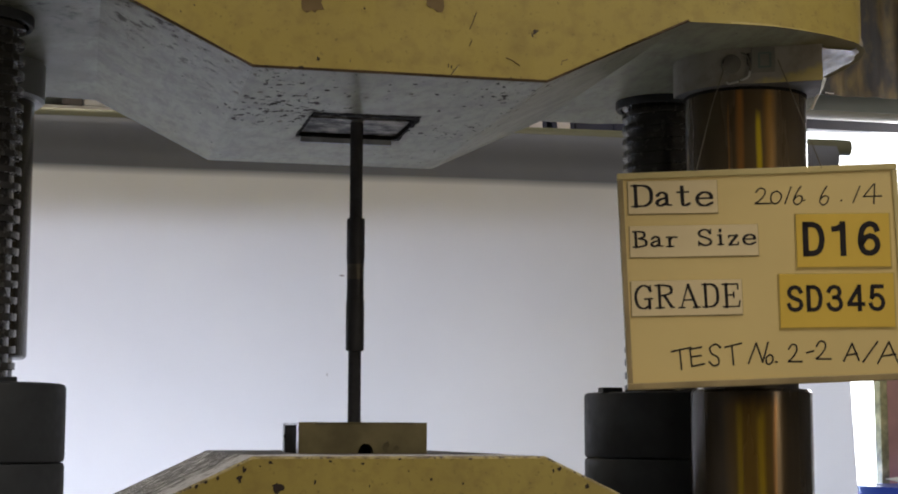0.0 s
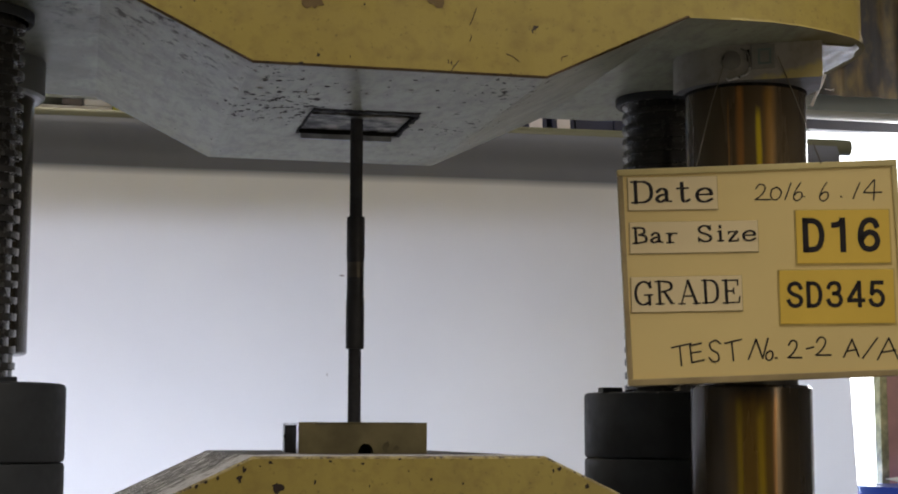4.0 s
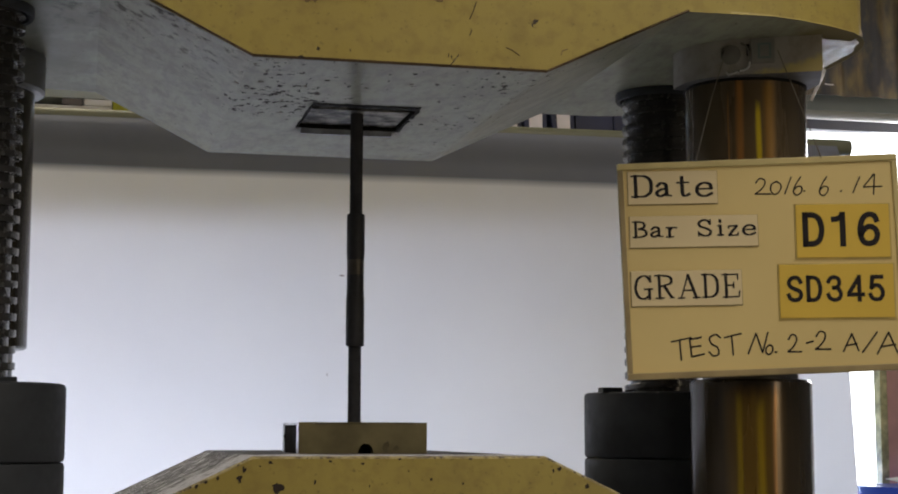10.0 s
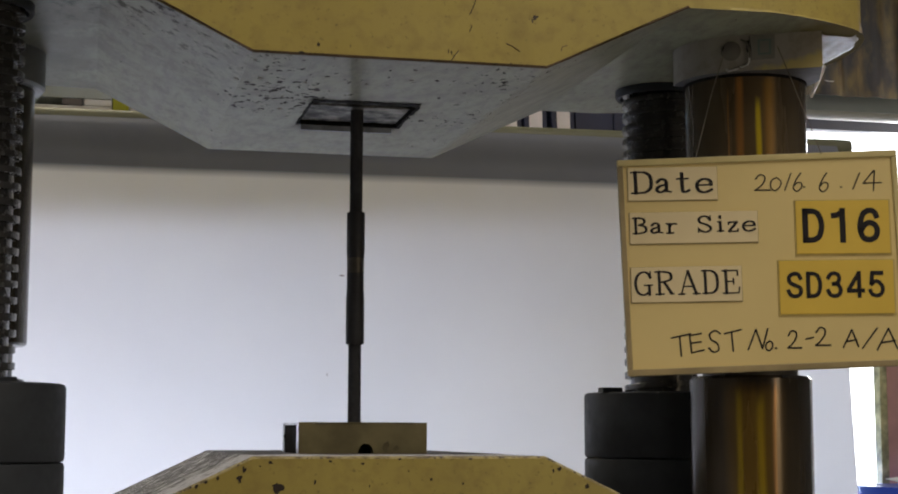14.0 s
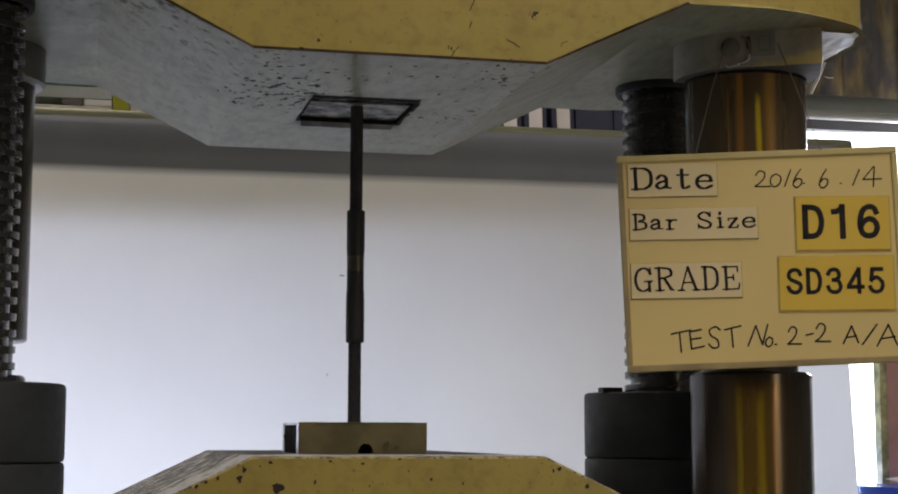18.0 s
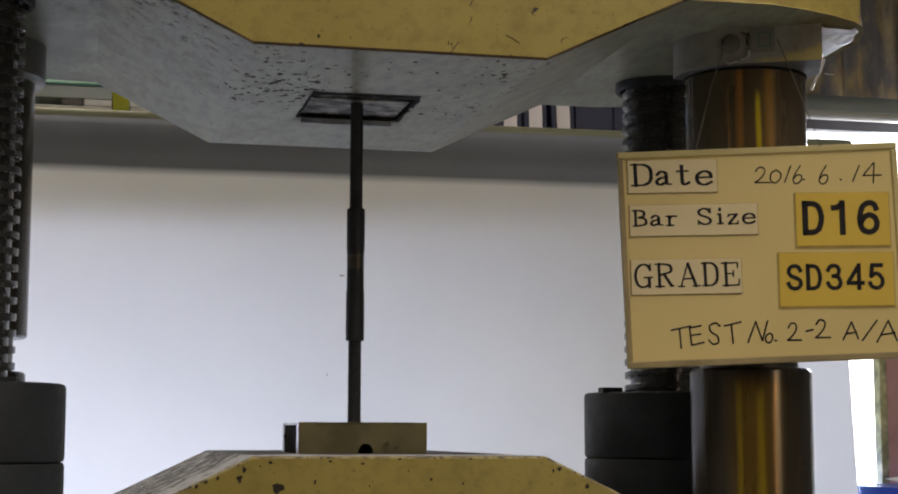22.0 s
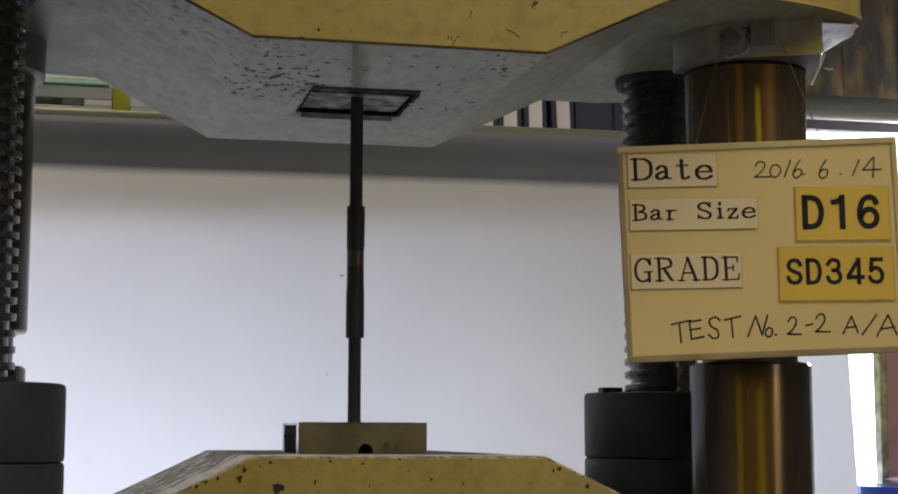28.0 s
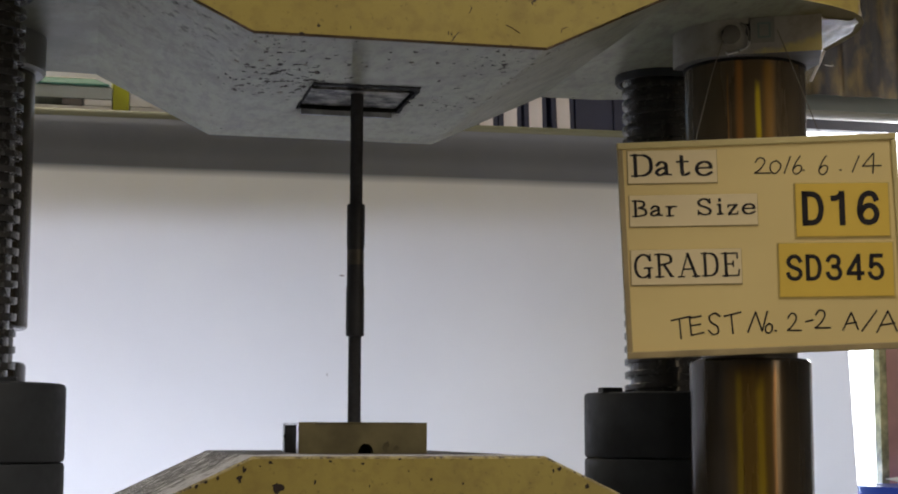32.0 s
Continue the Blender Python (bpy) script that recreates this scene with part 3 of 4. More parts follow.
def ragged_strip(bm, x0, x1, y0, y1, wob, seed):
    """A smeared band of grease with uneven edges, a few millimetres proud."""
    rnd = random.Random(seed)
    flat = x1 - x0 > y1 - y0
    n = 26
    a, b = (x0, x1) if flat else (y0, y1)
    c, d = (y0, y1) if flat else (x0, x1)
    near = [(a + (b - a) * i / n, c + wob[0] * rnd.uniform(-1, 1)) for i in range(n + 1)]
    far = [(a + (b - a) * i / n, d + wob[1] * rnd.uniform(-1, 1)) for i in range(n + 1)]
    pts = near + far[::-1]
    slab(pts if flat else [(v, u) for u, v in pts], -0.0010, 0.004, "xy", bm)


bm = bmesh.new()
ragged_strip(bm, -0.0765, 0.0775, -0.086, -0.068, (0.003, 0.007), 1)
ragged_strip(bm, -0.0775, -0.0738, -0.068, 0.098, (0.0010, 0.0010), 2)
ragged_strip(bm, 0.0755, 0.0800, -0.068, 0.100, (0.0012, 0.0030), 3)
ragged_strip(bm, -0.0760, 0.0790, 0.0890, 0.0980, (0.003, 0.0006), 4)
part("opening_rim", bm, GREASE_AND_SHADE, upper, "blackened greasy rim round the jaw opening")
COL = (0.5515, -0.131)
SCREW = (0.5276, 0.1536)
for s in (1, -1):
    z = ZF - ZB
    if s > 0:
        # a round collar that runs out into a flat front face and is cut off square beside the lug's corner
        arc = [(COL[0] + 0.104 * math.cos(a), COL[1] + 0.104 * math.sin(a)) for a in np.linspace(radians(166), radians(246), 30)]
        bm = slab(arc + [(0.6045, -0.2758), (0.6420, -0.1900), (0.6420, -0.1059)], z - 0.051, z + 0.0, "xy")
        low_edges = [e for e in bm.edges if all(abs(v.co.z - z + 0.051) < 1e-6 for v in e.verts)]
        bmesh.ops.bevel(bm, geom=low_edges, offset=0.002, segments=2, affect="EDGES", profile=0.5)
        for f in bm.faces:
            f.material_index = 1 if all(v.co.z < z - 0.0485 for v in f.verts) and abs(f.normal.z) > 0.9 else 0
        part("boss", bm, [BOSS_WORN, BOSS_SHADE], upper, "grey-brown collar with a flat front face", True)
    else:
        bm = lathe([(0.088, -0.056), (0.102, -0.056), (0.106, -0.052), (0.106, 0.0), (0.088, 0.0)], 72, True)
        part("boss", shift(bm, s * COL[0], s * COL[1], z), LUG_GREY, upper, "", True)
    drop = -0.051 if s > 0 else -0.056
    # thin black ring stands in for the shade where the column meets the boss
    bm = lathe([(0.0872, drop + 0.001), (0.0872, drop - 0.004), (0.0885, drop - 0.003), (0.0890, drop + 0.001)], 72, True)
    part("shade_ring", shift(bm, s * COL[0], s * COL[1], z), GREASE_AND_SHADE, upper, "black ring standing in for shade under the boss", True)
    bm = lathe([(0.066, -0.012), (0.071, -0.013), (0.073, -0.010), (0.073, 0.002), (0.066, 0.002)], 48, True)
    part("bushing", shift(bm, s * SCREW[0], s * SCREW[1], z), BLACK_STEEL, upper, "black ring round the screw", True)

for i, (x, z, w, h) in enumerate(((-0.1073, 0.0140, 0.005, 0.006), (-0.128, 0.0025, 0.010, 0.004), (-0.170, 0.0015, 0.008, 0.003), (0.036, 0.0015, 0.007, 0.003),
                                  (0.118, 0.0015, 0.008, 0.003), (0.092, 0.0015, 0.006, 0.002), (0.062, 0.0130, 0.002, 0.006), (-0.050, 0.0820, 0.004, 0.004))):
    paint_chip(upper, x, -0.3443, z, w, h, 40 + i)
for i, (x, z, w, h) in enumerate(((-0.1142, 0.086, 0.030, 0.040), (0.0400, 0.096, 0.030, 0.030))):
    paint_chip(upper, x, -0.3443, z, w, h, 60 + i, STAIN)
for pts in ([(0.0585, 0.0005), (0.0625, 0.004), (0.0665, 0.010), (0.0715, 0.0165)], [(0.0856, 0.0634), (0.0905, 0.0745), (0.0946, 0.0863)], [(0.0856, 0.0418), (0.0886, 0.0494)], [(0.0581, 0.0121), (0.0583, 0.0172)]):
    part("scratch", rod([(x, -0.3444, z) for x, z in pts], 0.0006, 6), CHIP, upper, "thin dark scratch")
for pts in ([(0.1337, 0.029), (0.1420, 0.0262), (0.1518, 0.0195)], [(0.2067, 0.0234), (0.2080, 0.0290), (0.2152, 0.0314)], [(-0.067, 0.0160), (-0.0672, 0.0125)]):
    part("scratch", rod([(x, -0.3444, z) for x, z in pts], 0.0007, 6), STAIN, upper, "faint brown scratch")
part("scratch", rod([(x + 0.0016, -0.3445, z + 0.0002) for x, z in ((0.0600, 0.0020), (0.0650, 0.0085), (0.0700, 0.0150))], 0.0004, 6), PALE_EDGE, upper, "pale flank of a scratch")


def underside_mark(x, y, w, depth, seed, material, name="paint_fleck", turn=0.0):
    """A flaked or smeared spot under the crosshead, lying on its flat bottom or on a sloping shoulder."""
    rnd = random.Random(seed)
    pts = []
    for i in range(12):
        a = 2 * math.pi * i / 12
        k = 0.40 + 0.75 * rnd.random()
        pts.append((w / 2 * k * math.cos(a), depth / 2 * k * math.sin(a)))
    slope = math.atan2(ZF - ZB, 0.372 - 0.188)
    out = max(0.0, abs(x) - 0.188)
    ob = part(name, slab(pts, -0.0006, 0.0003, "xy"), material, upper)
    ob.matrix_basis = pose(x, y, out * math.tan(slope), 0, 0 if out == 0 else math.copysign(math.degrees(slope), -x), 0) @ pose(0, 0, 0, 0, 0, turn)


FLECKS = ((-0.181, -0.304, 7), (-0.161, -0.25, 9), (-0.144, -0.251, 8), (-0.178, -0.173, 9), (-0.163, -0.2, 9), (-0.173, -0.043, 9),
          (-0.181, -0.018, 8), (-0.164, -0.057, 7), (-0.113, -0.007, 10), (-0.137, -0.001, 5), (-0.117, -0.045, 5), (-0.127, -0.15, 8),
          (-0.102, -0.188, 7), (-0.115, -0.271, 4), (-0.151, -0.09, 8), (-0.081, -0.151, 9), (-0.121, -0.094, 4), (-0.005, -0.284, 4),
          (0.001, -0.246, 4), (0.026, -0.294, 7), (-0.021, -0.198, 6), (-0.045, -0.201, 6), (-0.078, -0.231, 7), (-0.079, -0.143, 8),
          (0.034, -0.234, 8), (0.067, -0.241, 6), (0.093, -0.133, 5), (0.103, 0.033, 10), (-0.193, -0.18, 8), (-0.198, -0.086, 6))
for i, (x, y, w) in enumerate(FLECKS):
    underside_mark(x, y, w / 1000, 0.006 + 0.0006 * w, 200 + i, CHIP if i % 4 else GRIME)

# ---- small things on the upper crosshead ----


def onto(q):
    return (q[0], q[1], q[2] - ZB)


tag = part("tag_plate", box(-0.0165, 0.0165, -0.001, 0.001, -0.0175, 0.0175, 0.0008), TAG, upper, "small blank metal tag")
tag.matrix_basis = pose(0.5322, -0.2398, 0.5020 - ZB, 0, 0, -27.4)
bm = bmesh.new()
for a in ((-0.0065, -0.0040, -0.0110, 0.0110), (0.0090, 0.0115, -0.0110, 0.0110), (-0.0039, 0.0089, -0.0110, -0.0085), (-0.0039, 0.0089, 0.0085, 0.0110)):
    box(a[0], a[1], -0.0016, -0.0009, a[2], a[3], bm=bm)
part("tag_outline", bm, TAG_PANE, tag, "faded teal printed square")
bm = lathe([(0, 0), (0.0125, 0), (0.0140, 0.0015), (0.0105, 0.003), (0, 0.003)], 28)
bmesh.ops.rotate(bm, verts=bm.verts, cent=(0, 0, 0), matrix=Matrix.Rotation(radians(90), 3, "X"))
bolt = part("plug", bm, PLUG, upper, "dull dark round plug", True)
bolt.matrix_basis = pose(0.4936, -0.2190, 0.4985 - ZB, 0, 0, -30)
# one wire in two tones: its lower bend is painted bright as a glint
part("clip", rod([onto(q) for q in ((0.5055, -0.2262, 0.5145), (0.5105, -0.2305, 0.5110), (0.5137, -0.2325, 0.5049), (0.5149, -0.2330, 0.4950), (0.5148, -0.2330, 0.4870))], 0.0014), PLUG, upper, "dark upper part of the bent wire clip")
part("clip_glint", rod([onto(q) for q in ((0.5148, -0.2334, 0.4868), (0.5143, -0.2332, 0.4810), (0.5118, -0.2318, 0.4775), (0.5000, -0.2253, 0.4728), (0.4885, -0.2195, 0.4697), (0.4862, -0.2184, 0.4730))], 0.0015), BRIGHT_EDGE, upper, "lower bend of the wire clip, painted bright as a glint")
for i, (x, y, z, w, h) in enumerate(((0.5135, -0.2318, 0.5040, 0.007, 0.026), (0.4860, -0.2172, 0.5000, 0.012, 0.014))):
    smear = part("grease_smear", slab([(w / 2 * (0.5 + 0.5 * random.Random(i * 31 + k).random()) * math.cos(0.42 * k), h / 2 * (0.5 + 0.5 * random.Random(i * 57 + k).random()) * math.sin(0.42 * k)) for k in range(15)], -0.0005, 0.0003), GREASE_AND_SHADE, upper, "black grease smear")
    smear.matrix_basis = pose(x, y, z - ZB, 0, 0, -27.4)
edge_pts = [Vector(q) for q in FRONT_LUG if q[0] > 0.66 and q[1] < 0.10]
rim_pts = []
for qa, qb in zip(edge_pts, edge_pts[1:]):
    rim_pts += [qa.lerp(qb, k / 6) for k in range(6)]
rim_pts.append(edge_pts[-1])
bm = bmesh.new()
rows_f = []
for i, q in enumerate(rim_pts):
    k = i / (len(rim_pts) - 1)
    side = Vector((q.x - COL[0], q.y - COL[1])).normalized()
    inner = Vector((0.610 + 0.056 * k, -0.266 + 0.300 * k)) + side * 0.012 * noise.noise((k * 7, 0.3, 2.0))
    row = []
    for j in range(27):
        u = min(1.0, j / 20)
        p = inner.lerp(q - side * 0.0125, u)
        h = -0.0014 - 0.0040 * abs(noise.noise((p.x * 44, p.y * 24, 3.1))) * min(1.0, 5 * u) - 0.0005 * abs(noise.noise((p.x * 120, p.y * 90, 1.7)))
        if j > 20:
            a = (j - 20) / 6 * radians(115)
            p = p + side * 0.0148 * math.sin(a)
            h += 0.0148 * (1 - math.cos(a))
        row.append(bm.verts.new((p.x, p.y, ZF - ZB + h)))
    rows_f.append(row)
for a, b in zip(rows_f, rows_f[1:]):
    for j in range(26):
        bm.faces.new((a[j], a[j + 1], b[j + 1], b[j]))
foil = part("clear_tape", bm, FOIL, upper, "crumpled milky tape round the lug's lower edge", True)
foil.modifiers.new("thick", "SOLIDIFY").thickness = 0.0008
# a flap folded under the tape, the twisted tail below it and a loose shred
bm = bmesh.new()
flap = [[bm.verts.new((0.668 + 0.034 * u + 0.004 * v, -0.150 + 0.072 * u + 0.030 * v, ZF - ZB - 0.0065 - 0.005 * math.sin(3.1 * v) - 0.002 * noise.noise((u * 5, v * 5, 0.4))))
         for u in np.linspace(0, 1, 14)] for v in np.linspace(0, 1, 8)]
for a, b in zip(flap, flap[1:]):
    for j in range(13):
        bm.faces.new((a[j], a[j + 1], b[j + 1], b[j]))
part("tape_flap", bm, FOIL, upper, "folded shiny flap of tape", True).modifiers.new("thick", "SOLIDIFY").thickness = 0.0006
film_pts = [(0.6688, 0.5125), (0.6985, 0.5155), (0.6789, 0.4706), (0.6675, 0.4613)]
part("tape_film", slab([(x, z - ZB) for x, z in film_pts], -0.0851, -0.0849), HAZY_FILM, upper, "thin hazy film hanging from the lug")
bm = rod([onto(q) for q in ((0.6995, -0.0900, 0.5180), (0.6925, -0.0905, 0.5010), (0.6840, -0.0900, 0.4850), (0.6768, -0.0895, 0.4695))], 0.0024, 10)
part("tape_tail", bm, TAIL, upper, "loose twisted tail of white tape", True)
part("tape_shred", rod([onto(q) for q in ((0.6996, -0.090, 0.4961), (0.706, -0.091, 0.4945), (0.7137, -0.090, 0.4952))], 0.0007, 6), TAIL, upper, "thin loose shred of tape", True)

# ---- guide columns ----


def guide_column(name, x, y, gap0, gap1, low_skin, skin, label):
    t = thing(name, x, y, gap0, label, "column", "columns of the testing machine")
    low, high = -0.5 - gap0, ZF - 0.03 - gap0
    g = gap1 - gap0
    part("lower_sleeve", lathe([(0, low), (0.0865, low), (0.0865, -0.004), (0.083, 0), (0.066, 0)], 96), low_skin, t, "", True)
    part("neck", lathe([(0.0675, -0.003), (0.0675, g + 0.003)], 72), DARK_NECK, t, "dark steel neck between the sleeves", True)
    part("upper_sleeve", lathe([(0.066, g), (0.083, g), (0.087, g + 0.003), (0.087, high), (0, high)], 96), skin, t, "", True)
    return t


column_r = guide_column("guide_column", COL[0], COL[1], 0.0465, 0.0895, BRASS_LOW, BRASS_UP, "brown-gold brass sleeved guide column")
column_l = guide_column("guide_column", -0.547, -COL[1], 0.041, 0.0895, BROWN_BRASS, BROWN_BRASS, "dark brass sleeved guide column behind the screw")

# ---- screws and lock nuts ----
for s in (1, -1):
    t = thing("threaded_screw", s * SCREW[0], s * SCREW[1], -0.137, "thick square-threaded steel screw", "screw", "screws of the testing machine")
    part("shaft", lathe([(0, -0.02), (0.0535, -0.02), (0.0535, 0.86), (0, 0.86)], 64), THREAD, t, "", True)
    part("thread", helix(0.0535, 0.0625, 0.0209, -0.02, 42), THREAD, t, "", True)
    for z0, z1, lab in ((-0.137, -0.0537, "lower"), (-0.0535, 0.0485 if s > 0 else 0.045, "upper")):
        nut = thing("lock_nut", s * SCREW[0], s * SCREW[1], z0, "black steel round lock nut on the screw", "nut", "lock nuts")
        h = z1 - z0
        bm = lathe([(0.064, 0.0), (0.1235, 0.0), (0.1262, 0.0014), (0.1275, 0.0045), (0.1275, h - 0.006), (0.1262, h - 0.002), (0.1225, h), (0.064, h)], 96, True)
        part("ring", bm, BLACK_STEEL, nut, "", True)
        if lab == "upper":
            bm = box(-0.016, 0.016, -0.012, 0.012, h - 0.001, h + (0.0070 if s > 0 else 0.0075), 0.001)
            part("key", shift(bm, -0.104 if s > 0 else 0.051, -0.04, 0), BLACK_STEEL, nut)

# ---- specimen ----
specimen = thing("rebar_specimen", 0, 0, -0.1, "dark steel reinforcing bar joined by a squeezed sleeve coupler", "rebar")


def ribbed_bar(z0, z1):
    """A deformed bar: round core, cross ribs and two lengthwise ribs."""
    prof = [(0.0, z0)]
    z = z0
    while z < z1 - 0.012:
        prof += [(0.0080, z), (0.0080, z + 0.0065), (0.0084, z + 0.0076), (0.0084, z + 0.0094), (0.0080, z + 0.0105)]
        z += 0.0110
    prof += [(0.0080, z1), (0.0, z1)]
    bm = lathe(prof, 28)
    for s in (1, -1):
        box(s * 0.0083 - 0.0009, s * 0.0083 + 0.0009, -0.0012, 0.0012, z0, z1, bm=bm)
    return bm


part("lower_bar", shift(ribbed_bar(0.0, 0.2015), 0, 0, 0), BAR_STEEL, specimen, "", True)
part("upper_bar", shift(ribbed_bar(0.3925, 0.62), 0, 0, 0), BAR_STEEL, specimen, "", True)
bm = lathe([(0.0082, 0.2015), (0.0124, 0.2015), (0.0130, 0.2025), (0.0132, 0.215), (0.0131, 0.270), (0.0124, 0.276), (0.0122, 0.300), (0.0122, 0.322),
            (0.0125, 0.330), (0.0130, 0.336), (0.0131, 0.385), (0.0129, 0.3915), (0.0124, 0.3925), (0.0082, 0.3925)], 40, True)
coupler = part("coupler_sleeve", bm, SLEEVE_STEEL, specimen, "dark squeezed coupler sleeve", True)
# rubbed neck, made paler to carry the sleeve's highlight
bm = lathe([(0.01225, 0.304), (0.01235, 0.306), (0.01235, 0.326), (0.01225, 0.328)], 40)
part("sheen_band", bm, POLISHED, coupler, "rubbed band in paler metal for the sleeve's highlight", True)

# ---- sign board ----
sign = new("sign_board")
tagged(sign, "cream board with printed and handwritten test data hanging on wires", "sign")
sign.matrix_basis = pose(0.5247, -0.2390, 0.2003, 0, 0, -12.956) @ pose(0, 0, 0, 0, -2.35, 0)
part("panel", box(-0.1912, 0.1945, 0.0, 0.009, -0.1495, 0.1480, 0.0015), BOARD, sign)
for x0, x1, z0, z1, skin in ((-0.1918, 0.195, 0.1395, 0.1485, BOARD_RIM), (-0.1918, 0.195, -0.150, -0.141, GRIMY_RIM), (-0.1918, -0.1845, -0.1408, 0.1393, GRIMY_RIM), (0.187, 0.195, -0.1408, 0.1393, BOARD_RIM)):
    part("rim", box(x0, x1, -0.003, 0.0098, z0, z1, 0.0015), skin, sign)


def card(x0, x1, z0, z1, turn, material, label):
    """A slip of paper pasted on the board, lifted a hair at its edges."""
    ob = part("card", box(-(x1 - x0) / 2000, (x1 - x0) / 2000, -0.0022, -0.0002, -(z1 - z0) / 2000, (z1 - z0) / 2000, 0.0003, 1), material, sign, label)
    ob.matrix_basis = pose((x0 + x1) / 2000, 0, (z0 + z1) / 2000, 0, turn, 0)
    hx, hz, yellow = (x1 - x0) / 2000, (z1 - z0) / 2000, material is CARD_YELLOW
    grow = 0.0022 if yellow else 0.0010
    # darker backing stands in for the cards' shadow line and tape edges
    part("backing", box(-hx - grow, hx + grow, -0.0010, -0.0001, -hz - grow * 1.3, hz + grow * 0.6, 0.0002, 1), TAPE_RIM if yellow else CARD_SHADOW, ob, "darker edge for a card's shadow line and tape rim")
    return ob


card_date = card(-178.5, -55.5, 90.0, 135.5, 1.2, CARD, "pale paper slip")
card_size = card(-179.0, -3.0, 29.5, 72.5, 1.2, CARD, "pale paper slip")
card_grade = card(-181.0, -29.5, -51.0, -3.0, 1.2, CARD, "pale paper slip")
card_bar = card(50.0, 178.0, 7.0, 80.5, 1.6, CARD_YELLOW, "yellow paper slip")
card_steel = card(22.0, 178.5, -75.5, -2.0, 1.6, CARD_YELLOW, "yellow paper slip")


def smooth_line(pts, steps=6):
    """Catmull-Rom points through a short line."""
    q = [Vector(a) for a in pts]
    if len(q) < 3:
        return q
    q = [2 * q[0] - q[1]] + q + [2 * q[-1] - q[-2]]
    out = []
    for i in range(1, len(q) - 2):
        for k in range(steps):
            u = k / steps
            out.append(0.5 * (2 * q[i] + (q[i + 1] - q[i - 1]) * u + (2 * q[i - 1] - 5 * q[i] + 4 * q[i + 1] - q[i + 2]) * u * u
                              + (3 * q[i] - q[i - 1] - 3 * q[i + 1] + q[i + 2]) * u ** 3))
    return out + [q[-2]]


def ribbon(bm, pts, width, y0, y1, fine=None):
    """A flat stroke of ink along points in the x-z plane; with fine, level runs are as thin as that."""
    rows = []
    for i, q in enumerate(pts):
        d = pts[min(i + 1, len(pts) - 1)] - pts[max(i - 1, 0)]
        d = d.normalized() if d.length > 1e-9 else Vector((1, 0))
        end = (i in (0, len(pts) - 1)) * (d * width * 0.3 * (1 if i else -1))
        s = Vector((-d.y, d.x)) * (width if fine is None else fine + (width - fine) * abs(d.y) ** 0.8) / 2
        rows.append([bm.verts.new((*((q + end + k * s)[:1]), y, (q + end + k * s)[1])) for k, y in ((1, y1), (-1, y1), (-1, y0), (1, y0))])
    for a, b in zip(rows, rows[1:]):
        for j in range(4):
            bm.faces.new((a[j], a[(j + 1) % 4], b[(j + 1) % 4], b[j]))
    bm.faces.new(rows[0])
    bm.faces.new(rows[-1][::-1])


